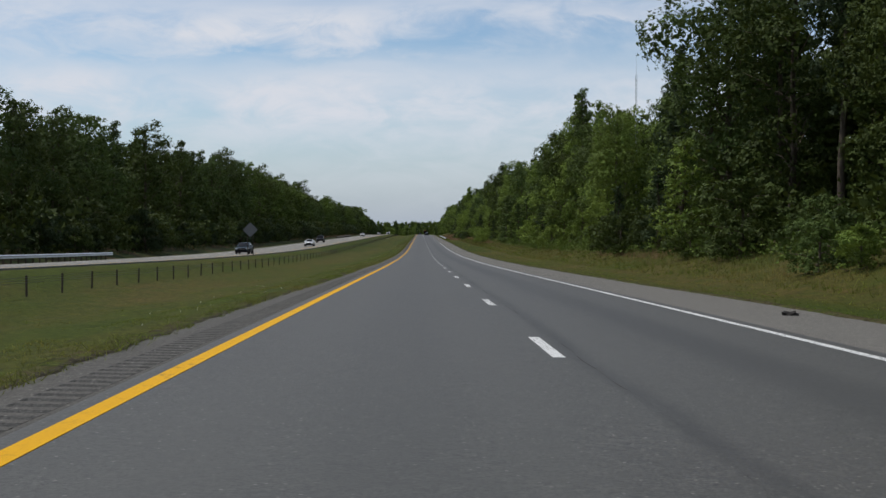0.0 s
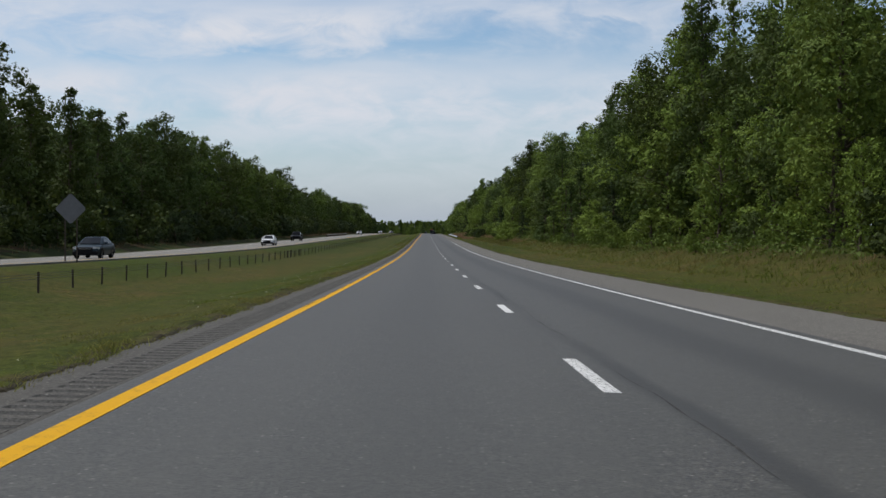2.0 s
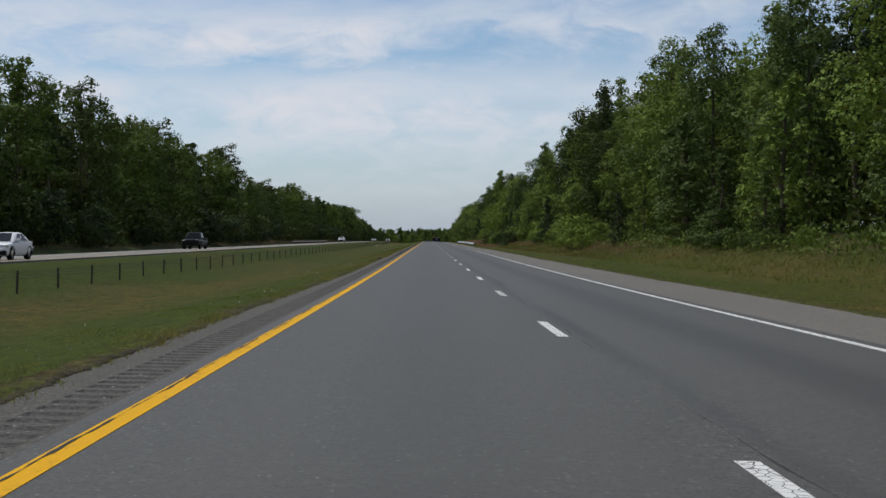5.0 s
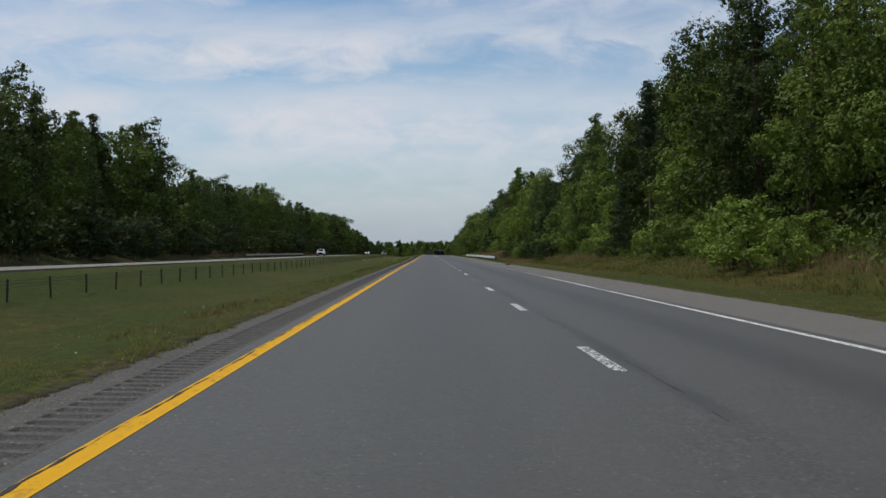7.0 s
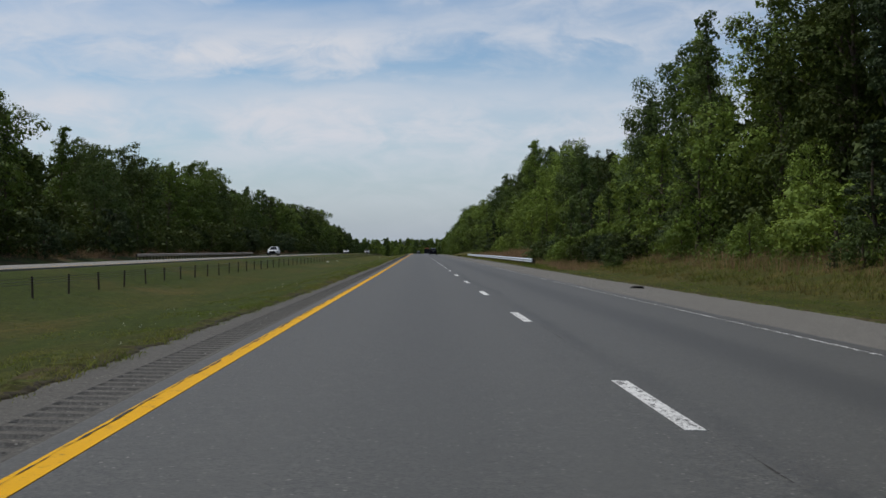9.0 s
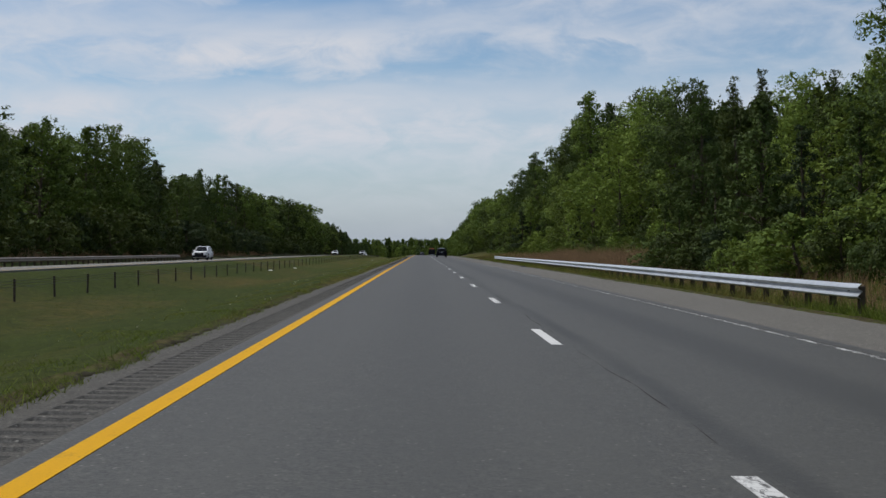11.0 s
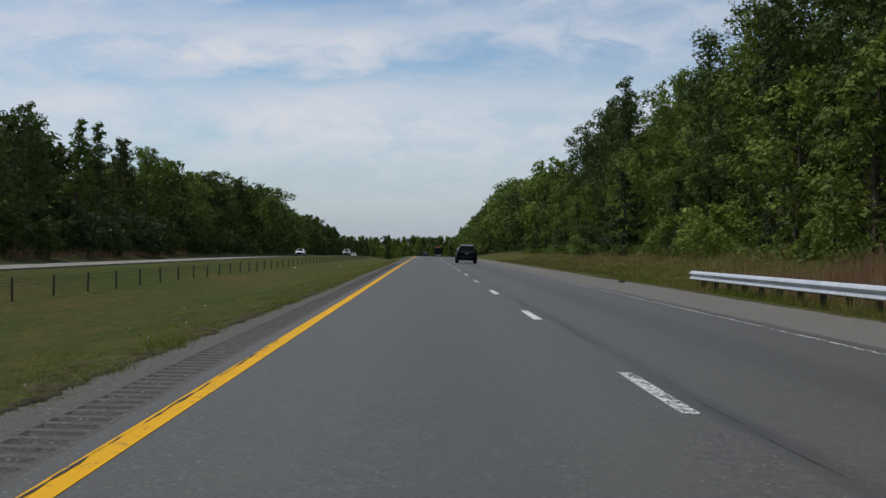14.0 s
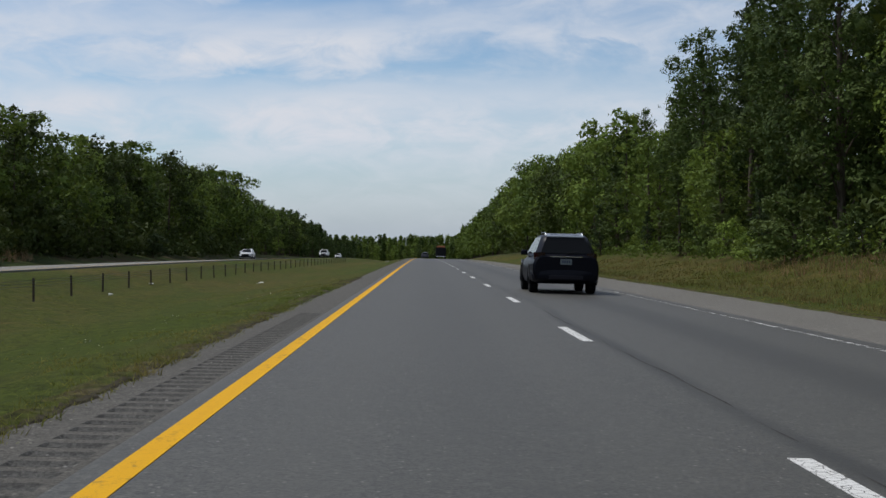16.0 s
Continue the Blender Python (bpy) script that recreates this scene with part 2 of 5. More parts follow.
def mat_paint(name, col, wear, col2, crack_scale=14.0, crack=0.05, far=0.0, tatter=0.0):
    """Road paint; wear: how much has gone, far: how much more goes along the road, tatter: how broken its body is."""
    m = Mat(name, 0.75, 0.10)
    pos = m.xyz()
    own = m.own()
    chips = m.noise(6.0, 6, 0.75, (1.6, 0.7, 1))
    edge = m.voronoi(crack_scale, "DISTANCE_TO_EDGE", (1.0, 0.8, 1))
    patch = m.noise(0.16, 3, 0.6, (0.2, 1, 1))
    level = m.math("ADD", m.math("ADD", m.math("MULTIPLY", patch, 0.5), m.math("MULTIPLY", own, 0.25)), m.rng(pos[1], 420, 600, 0.0, far))
    worn = m.math("MULTIPLY", m.rng(chips, 0.56, 0.62), m.rng(level, 0.42 - wear * 0.3, 0.62 - wear * 0.3), True)
    worn = m.math("MAXIMUM", worn, m.math("MULTIPLY", m.rng(edge, crack, crack * 0.5), m.math("MULTIPLY", m.rng(chips, 0.36, 0.46), m.rng(level, 0.24, 0.40)), True), True)
    if far:
        worn = m.math("MAXIMUM", worn, m.math("MULTIPLY", m.rng(m.noise(9, 5, 0.75, (1.5, 0.4, 1)), 0.42, 0.52), m.rng(m.math("ADD", pos[1], m.math("MULTIPLY", patch, 160)), 385, 440, 0.0, 0.95)), True)
        # the outer half has gone along the later stretch
        rim = m.math("ADD", pos[0], m.math("MULTIPLY", m.math("SUBTRACT", m.noise(3.0, 5, 0.7), 0.5), 0.16))
        worn = m.math("MAXIMUM", worn, m.math("MULTIPLY", m.rng(rim, 3.615, 3.64), m.rng(m.math("ADD", pos[1], m.math("MULTIPLY", patch, 160)), 380, 425)), True)
    if tatter:
        body = m.rng(m.math("ABSOLUTE", pos[0]), 0.045, 0.066, 1.0, 0.35)
        worn = m.math("MAXIMUM", worn, m.math("MULTIPLY", m.math("MULTIPLY", m.rng(m.noise(8, 6, 0.8, (1.6, 0.7, 1)), 0.51 - 0.12 * max(0.0, tatter - 0.9) * 10, 0.56 - 0.12 * max(0.0, tatter - 0.9) * 10), body), tatter), True)
    tone = m.mix(m.rng(m.noise(1.7, 5, 0.7), 0.3, 0.75, 0, 0.5), col, col2)
    tone = m.mix(m.rng(m.noise(60, 2, 0.6), 0.5, 0.75, 0, 0.35), tone, tuple(c * 0.65 for c in col))
    m.color(m.mix(worn, tone, (0.055, 0.054, 0.052)))
    m.bump(m.noise(80, 2, 0.6), 0.3, 0.003)
    return m.m


def mat_leaf(name, dark, mid, light, warm):
    m = Mat(name, 0.7, 0.12)
    isl, own = m.island(), m.own()
    half = lambda p, q: tuple((i + j) / 2 for i, j in zip(p, q))
    mid, light, warm = (tuple(c * k for c, k in zip(p, (1.40, 1.36, 1.20))) for p in (mid, light, warm))
    a = m.ramp(isl, [(0.0, half(half(dark, mid), mid)), (0.5, mid), (1.0, half(mid, half(mid, light)))])
    # dark blotches in the colour stand in for shaded gaps between leaf clumps
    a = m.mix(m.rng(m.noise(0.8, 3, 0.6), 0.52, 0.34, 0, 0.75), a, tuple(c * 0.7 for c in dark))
    # every tree has its own tone, from deep to yellowish
    a = m.mix(m.rng(own, 0.45, 1.0, 0, 0.55), a, warm)
    other = m.math("FRACT", m.math("MULTIPLY", own, 7.31))
    a = m.mix(m.rng(other, 0.0, 0.6, 0.60, 0.0), a, dark)
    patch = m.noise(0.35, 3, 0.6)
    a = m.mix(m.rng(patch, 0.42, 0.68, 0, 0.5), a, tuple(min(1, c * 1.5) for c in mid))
    m.color(a)
    tr = m.n("BsdfTranslucent")
    m.link(m.mix(0.5, a, tuple(min(1, c * 1.8) for c in light)), tr.inputs[0])
    add = m.n("MixShader")
    add.inputs[0].default_value = 0.12
    m.link(m.b.outputs[0], add.inputs[1])
    m.link(tr.outputs[0], add.inputs[2])
    m.link(add.outputs[0], m.nt.nodes["Material Output"].inputs[0])
    return m.m


def mat_plain(name, col, rough=0.5, spec=0.4, metal=0.0, vary=0.15, scale=3.0):
    m = Mat(name, rough, spec, metal)
    k = m.noise(scale, 5, 0.65, world_space=False)
    m.color(m.mix(m.rng(k, 0.3, 0.7), tuple(c * (1 - vary) for c in col), tuple(min(1, c * (1 + vary)) for c in col)))
    return m.m


def mat_bark():
    m = Mat("bark", 0.9, 0.15)
    k = m.noise(6, 6, 0.7, (1, 1, 0.2), world_space=False)
    m.color(m.ramp(k, [(0.25, (0.03, 0.022, 0.016)), (0.55, (0.095, 0.075, 0.055)), (0.8, (0.19, 0.16, 0.125))]))
    m.bump(k, 0.8, 0.04)
    return m.m


ASPHALT = mat_asphalt("asphalt", 0.0505, 0.07)
SHOULDER = mat_asphalt("shoulder_asphalt", 0.108, 0.13, lanes=False)
PALE = mat_asphalt("pale_asphalt", 0.165, 0.10, lanes=False)
GRASS = mat_ground()
TAR = mat_asphalt("joint_tar", 0.040, 0.0, lanes=False)
SEAL = mat_asphalt("faded_seal", 0.046, 0.06, lanes=False)
YELLOW = mat_paint("yellow_paint", (0.62, 0.33, 0.006), 0.10, (0.56, 0.29, 0.006), crack=0.001)
WHITE = mat_paint("white_paint", (0.62, 0.62, 0.60), -0.35, (0.50, 0.50, 0.47), crack=0.05)
WHITE_WORN = mat_paint("white_paint_worn", (0.60, 0.60, 0.58), 0.45, (0.48, 0.48, 0.45), crack=0.10, tatter=0.9)
WHITE_GONE = mat_paint("white_paint_gone", (0.60, 0.60, 0.58), 0.6, (0.48, 0.48, 0.45), crack=0.10, tatter=0.98)
WHITE_EDGE = mat_paint("white_edge_paint", (0.62, 0.62, 0.60), 0.25, (0.50, 0.50, 0.47), far=0.3)
BARK = mat_bark()
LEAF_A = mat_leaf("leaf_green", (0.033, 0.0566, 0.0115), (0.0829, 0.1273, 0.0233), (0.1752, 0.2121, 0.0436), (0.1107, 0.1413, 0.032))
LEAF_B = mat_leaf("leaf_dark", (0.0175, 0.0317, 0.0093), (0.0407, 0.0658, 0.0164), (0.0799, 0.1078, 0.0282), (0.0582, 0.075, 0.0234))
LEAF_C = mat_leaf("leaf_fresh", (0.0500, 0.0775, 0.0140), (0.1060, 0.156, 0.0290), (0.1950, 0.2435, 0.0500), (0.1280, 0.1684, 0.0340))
# deep green that also carries shade in its colour, for undergrowth and back rows
LEAF_D = mat_leaf("leaf_deep_shade", (0.0127, 0.0218, 0.0058), (0.0306, 0.0456, 0.0097), (0.0609, 0.0772, 0.0166), (0.0405, 0.0544, 0.0137))
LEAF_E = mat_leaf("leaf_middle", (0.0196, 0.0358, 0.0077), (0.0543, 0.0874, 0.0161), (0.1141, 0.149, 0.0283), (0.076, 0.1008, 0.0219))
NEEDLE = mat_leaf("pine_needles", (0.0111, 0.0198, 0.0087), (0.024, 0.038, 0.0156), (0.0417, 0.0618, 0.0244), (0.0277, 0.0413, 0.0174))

# ---------------------------------------------------------------- the lie of the land
FALL = 0.025
SLOPES = [(-400, -0.012), (-20, -0.012), (16, -0.0132), (52, -0.0140), (88, -0.0125), (124, -0.0091), (160, -0.0064), (196, -0.0028), (232, 0.0006), (268, 0.0026), (304, 0.0035), (340, 0.0028), (376, 0.0019), (412, 0.0028), (448, 0.0037), (484, 0.0029), (520, 0.0021), (556, 0.0024), (592, 0.0030), (628, 0.0023), (690, 0.0024), (1000, -0.0078), (1250, -0.013), (1500, 0.0), (2200, 0.004), (5000, 0.004)]
_Y = np.arange(-400.0, 5001.0, 2.0)
_S = np.interp(_Y, [a for a, _ in SLOPES], [b for _, b in SLOPES])
_Z = np.concatenate([[0], np.cumsum((_S[1:] + _S[:-1]) * 1.0)])
_Z -= np.interp(0, _Y, _Z)


def road_z(y):
    return np.interp(y, _Y, _Z)


# cross-section of the land, relative to the road's middle
CROSS = [(-5000, 6.0), (-400, 5.0), (-60, 2.0), (-42, 1.0), (-36, -0.25), (-33.2, -0.02), (-32.6, -0.06), (-20.7, 0.02), (-20.2, 0.20),
         (-16.5, -0.62), (-12.5, -0.92), (-8.5, -0.55), (-5.3, 0.03), (-4.55, 0.095), (-4.45, -0.15), (6.2, -0.40), (6.5, -0.185), (8.5, -0.42), (11, -0.5), (13.5, -0.2), (17, 0.7), (22, 1.6), (60, 3.0), (400, 5.0), (5000, 6.0)]


def ground_z(x, y):
    base = np.interp(x, [a for a, _ in CROSS], [b for _, b in CROSS])
    return road_z(y) + base


def opposite_z(x, y):
    """The other carriageway, which falls to its own outer side."""
    return road_z(y) + 0.27 + 0.022 * (x + 20.7)


def our_z(x, y):
    return road_z(y) - FALL * x


# ---------------------------------------------------------------- mesh helpers
def mesh_of(name, verts, faces, material=None, smooth=False):
    me = bpy.data.meshes.new(name)
    me.from_pydata(np.asarray(verts).tolist(), [], [tuple(f) for f in (faces.tolist() if isinstance(faces, np.ndarray) else faces)])
    if material:
        me.materials.append(material)
    if smooth:
        me.polygons.foreach_set("use_smooth", [True] * len(me.polygons))
    me.update()
    return me


def grid_faces(nx, ny):
    i = np.arange(nx - 1)[None, :] + nx * np.arange(ny - 1)[:, None]
    i = i.ravel()
    return np.stack([i, i + 1, i + nx + 1, i + nx], 1)


def strip(xs, ys, height, lift=0.0):
    """A sheet over the plan lines xs and ys, lying on height(x, y)."""
    X, Y = np.meshgrid(np.asarray(xs, float), np.asarray(ys, float))
    V = np.stack([X, Y, height(X, Y) + lift], 2).reshape(-1, 3)
    return V, grid_faces(len(xs), len(ys))


def slab(xs, ys, height, depth, lift=0.0):
    """Such a sheet with sides that go down by depth."""
    V, F = strip(xs, ys, height, lift)
    nx, ny, n0 = len(xs), len(ys), len(V)
    low = V.copy()
    low[:, 2] -= depth
    left = np.arange(ny) * nx
    right = left + nx - 1
    sides = []
    for a in (left, right):
        q = np.stack([a[:-1], a[:-1] + n0, a[1:] + n0, a[1:]], 1)
        sides.append(q if a is left else q[:, ::-1])
    front, back = np.arange(nx), np.arange(nx) + nx * (ny - 1)
    for a in (front, back):
        sides.append(np.stack([a[:-1], a[1:], a[1:] + n0, a[:-1] + n0], 1))
    return np.concatenate([V, low]), np.concatenate([F] + sides)


def part(name, data, material, parent, label=""):
    """data: a bmesh, a mesh or (verts, faces). Links it as one mesh object under parent."""
    if isinstance(data, bmesh.types.BMesh):
        me = bpy.data.meshes.new(name)
        data.to_mesh(me)
        data.free()
        me.materials.append(material)
    elif isinstance(data, bpy.types.Mesh):
        me = data
    else:
        me = mesh_of(name, data[0], data[1], material)
    ob = new(name, me)
    if parent is not None:
        ob.parent = parent
    if label:
        ob["label"] = label
    return ob


LONG = np.concatenate([np.arange(-120, 760, 4.0), np.arange(760, 1600, 10.0)])

# ---------------------------------------------------------------- ground and roads
gx = [-5000, -2000, -800, -400, -200, -120, -80, -60, -50, -46, -42, -39, -36, -34.5, -33.2, -32.6, -28, -24, -20.7, -20.2, -19, -17.5, -16.5, -15, -13.8, -12.5, -11, -9.8, -8.5, -7.2, -6.2, -5.3, -4.85, -4.55, -4.45, 1, 6.2, 6.5, 7.2, 8.5, 9.7, 11, 12.3, 13.5, 15, 17, 19, 22, 26, 32, 40, 60, 100, 200, 400, 800, 2000, 5000]
gy = np.concatenate([[-5000, -2500, -1000, -400, -250], np.arange(-160, 800, 3.0), np.arange(800, 1700, 12.0), [1800, 2000, 2400, 3000, 4000, 5000]])


def rough_ground(x, y):
    z = ground_z(x, y)
    bump = 0.05 * np.sin(x * 1.9 + y * 0.31) * np.sin(y * 0.47 + x * 0.6) + 0.04 * np.sin(y * 1.13 + x * 2.7)
    away = ((x > 7.0) | ((x < -5.0) & (x > -20.0)) | (x < -34.0))
    return z + bump * away


V, F = strip(gx, gy, rough_ground)
ground = tagged(new("ground", mesh_of("ground", V, F, GRASS, True)), "mown green and dry grass verge and median", "ground", kind="structure")

V, F = slab([-3.74, -3.6, -2.5, -1.2, 0, 1.2, 2.5, 3.95], LONG, our_z, 0.3)
road = tagged(new("road", mesh_of("road", V, F, ASPHALT)), "grey worn asphalt carriageway with two lanes", "road", kind="structure")
V, F = slab([3.95, 5, 6.5], LONG, our_z, 0.3, -0.004)
shoulder = tagged(new("shoulder", mesh_of("shoulder", V, F, SHOULDER)), "pale asphalt hard shoulder beside the lanes", "shoulder", kind="structure")
V, F = slab([-32.6, -29, -25.5, -22, -20.7], LONG, opposite_z, 0.4)
opposite = tagged(new("road_opposite", mesh_of("road_opposite", V, F, PALE)), "pale asphalt opposite carriageway beyond the median", "road", kind="structure")


# the inner shoulder: a milled rumble strip in a narrow paved edge
def rumble_edge():
    part("shoulder_edge", slab([-4.55, -4.36, -4.16], LONG, our_z, 0.3, -0.004), SHOULDER_DARK, road)
    part("shoulder_edge", slab([-3.80, -3.74], LONG, our_z, 0.02, -0.004), SHOULDER_DARK, road)
    LV, LF, FV, FF = [], [], [], []
    grooves = [-12.0 + 0.305 * k for k in range(2140)]

    def quad(V, F, y0, y1, z0, z1, x0=-4.16, x1=-3.80):
        n = len(V)
        V += [(x0, y0, z0), (x1, y0, z0), (x1, y1, z1), (x0, y1, z1)]
        F.append((n, n + 1, n + 2, n + 3))

    for g in grooves:
        z = float(road_z(g))
        base = [z - FALL * x - 0.004 for x in (-4.16, -3.80)]
        # land between the grooves
        n = len(LV)
        for yy in (g + 0.18, g + 0.305):
            LV += [(-4.16, yy, base[0]), (-3.80, yy, base[1])]
        LF.append((n, n + 1, n + 3, n + 2))
        # a hollow of four flats, shallow at both ends
        n = len(FV)
        for yy, d in ((g, 0.0), (g + 0.04, 0.014), (g + 0.09, 0.020), (g + 0.14, 0.014), (g + 0.18, 0.0)):
            FV += [(-4.16, yy, base[0]), (-4.135, yy, base[0] - d), (-3.83, yy, base[1] - d), (-3.80, yy, base[1])]
        for i in range(4):
            for j in range(3):
                FF.append((n + i * 4 + j, n + i * 4 + j + 1, n + i * 4 + 5 + j, n + i * 4 + 4 + j))
    part("rumble_lands", (np.array(LV), LF), SHOULDER_DARK, road)
    part("rumble_grooves", (np.array(FV), FF), GROOVE, road, "milled grooves with darker floors")
    for y0, y1 in ((-120.0, -12.0), (640.7, 1590.0)):
        part("shoulder_edge", strip([-4.16, -3.80], np.arange(y0, y1 + 0.1, (y1 - y0) / 160), our_z, -0.004), SHOULDER_DARK, road)


GROOVE = mat_asphalt("groove_asphalt", 0.056, 0.05, lanes=False)
SHOULDER_DARK = mat_asphalt("edge_asphalt", 0.068, 0.14, lanes=False)
rumble_edge()

# markings
XL, XR = -3.527, 3.622
ys = np.arange(-120, 1600, 2.0)
V, F = slab([XL - 0.068, XL + 0.085], ys, our_z, 0.02, 0.004)
V = np.array(V, float)
V[:, 0] += 0.045 * np.exp(-((V[:, 1] - 458) / 40) ** 2)
part("edge_line", (V, F), YELLOW, road, "worn yellow edge line")
# a lengthwise crack that runs in the yellow line, open along two stretches
for y0, y1 in ((98.0, 430.0), (500.0, 556.0)):
    ys = np.arange(y0, y1, 0.12)
    mid = XL - 0.040 + 0.006 * np.sin(ys * 0.7) + 0.004 * np.sin(ys * 3.3 + 1) + 0.003 * np.sin(ys * 9.1)
    half = 2.4 * np.maximum(0.0003, 0.0022 + 0.002 * np.sin(ys * 1.9) + 0.0018 * np.sin(ys * 6.7) + 0.0015 * np.sin(ys * 17.0))
    X = np.stack([mid - half, mid + half], 1)
    Y = np.repeat(ys[:, None], 2, 1)
    part("paint_crack", (np.stack([X, Y, our_z(X, Y) + 0.007], 2).reshape(-1, 3), grid_faces(2, len(ys))), TAR, road, "dark lengthwise crack in the yellow line")
V, F = slab([XR - 0.07, XR + 0.07], LONG, our_z, 0.02, 0.004)
part("edge_line", (V, F), WHITE_EDGE, road, "worn white edge line")
k = -8
while 16.274 + 12.192 * k < 1150:
    y1 = 16.274 + 12.192 * k
    V, F = slab([-0.068, 0.068], np.linspace(y1 - 3.05, y1, 4), our_z, 0.02, 0.004)
    part("lane_dash", (V, F), WHITE_GONE if k == 25 else WHITE_WORN if k in (1, 4, 12, 17, 20, 22, 23, 27, 28, 34, 41, 42, 44, 47, 49) else WHITE, road)
    k += 1
# the sealed joint between the lanes wanders beside the dashes
ys = np.arange(-20, 700, 0.35)
wander = 0.19 + 0.12 * np.sin(ys * 0.021) * np.sin(ys * 0.0083 + 1.2) + 0.02 * np.sin(ys * 0.9) + 0.012 * np.sin(ys * 2.7 + 1)
half = np.interp(ys, [150, 300], [0.5, 1.0]) * 0.010 * np.abs(np.sin(ys * 0.017 + 0.4) * np.sin(ys * 0.0061 + 1.0)) - 0.004 + 0.006 * np.sin(ys * 0.61) + 0.005 * np.sin(ys * 3.1) + 0.004 * np.sin(ys * 7.3)
half = np.maximum(half * 0.9, 0.0005)
X = np.stack([wander - half, wander + half], 1)
Y = np.repeat(ys[:, None], 2, 1)
part("joint_seal", (np.stack([X, Y, our_z(X, Y) + 0.003], 2).reshape(-1, 3), grid_faces(2, len(ys))), SEAL, road, "dark tar seal of the joint between lanes")
V, F = slab([-22.0, -21.86], LONG, opposite_z, 0.02, 0.004)
part("edge_line", (V, F), YELLOW, opposite, "yellow edge line")
V, F = slab([-29.3, -29.16], LONG, opposite_z, 0.02, 0.004)
part("edge_line", (V, F), WHITE, opposite, "white edge line")

# ---------------------------------------------------------------- trees
rs = np.random.RandomState(7)


def leaves_at(points, per, spread, size, rng, outward=None):
    """Small three-cornered leaves, per of them about each point, as arrays."""
    n = len(points) * per
    c = np.repeat(points, per, 0) + rng.normal(0, spread, (n, 3)) * (1, 1, 0.75)
    if outward is None:
        nrm = rng.normal(0, 1, (n, 3)) + (0, 0, 0.6)
    else:
        nrm = np.repeat(outward, per, 0) * 1.5 + rng.normal(0, 0.36, (n, 3)) + (0, 0, 0.20)
    nrm /= np.linalg.norm(nrm, axis=1)[:, None]
    a = np.cross(nrm, rng.normal(0, 1, (n, 3)))
    a /= np.linalg.norm(a, axis=1)[:, None]
    b = np.cross(nrm, a)
    s = size * rng.uniform(0.6, 1.35, (n, 1))
    w = s * rng.uniform(0.55, 0.85, (n, 1))
    V = np.stack([c - a * s * 0.5 + b * w * 0.35, c + a * s * 0.6 + nrm * s * 0.1, c - b * w * 0.75], 1).reshape(-1, 3)
    F = np.arange(n * 3).reshape(-1, 3)
    return V, F


def tube(path, radii, sides=7):
    V, F = [], []
    path = np.asarray(path, float)
    for j, (p, r) in enumerate(zip(path, radii)):
        d = path[min(j + 1, len(path) - 1)] - path[max(j - 1, 0)]
        d = d / (np.linalg.norm(d) + 1e-9)
        u = np.cross(d, (0.31, 0.95, 0.05))
        u /= np.linalg.norm(u)
        v = np.cross(d, u)
        a = np.linspace(0, 2 * np.pi, sides, endpoint=False)
        V.append(p + r * (np.cos(a)[:, None] * u + np.sin(a)[:, None] * v))
    V = np.concatenate(V)
    for j in range(len(path) - 1):
        for q in range(sides):
            F.append((j * sides + q, j * sides + (q + 1) % sides, (j + 1) * sides + (q + 1) % sides, (j + 1) * sides + q))
    return V, F


def joined(parts):
    V, F, o = [], [], 0
    for v, f in parts:
        V.append(np.asarray(v))
        F += [tuple(int(q) + o for q in t) for t in f]
        o += len(v)
    return np.concatenate(V), F


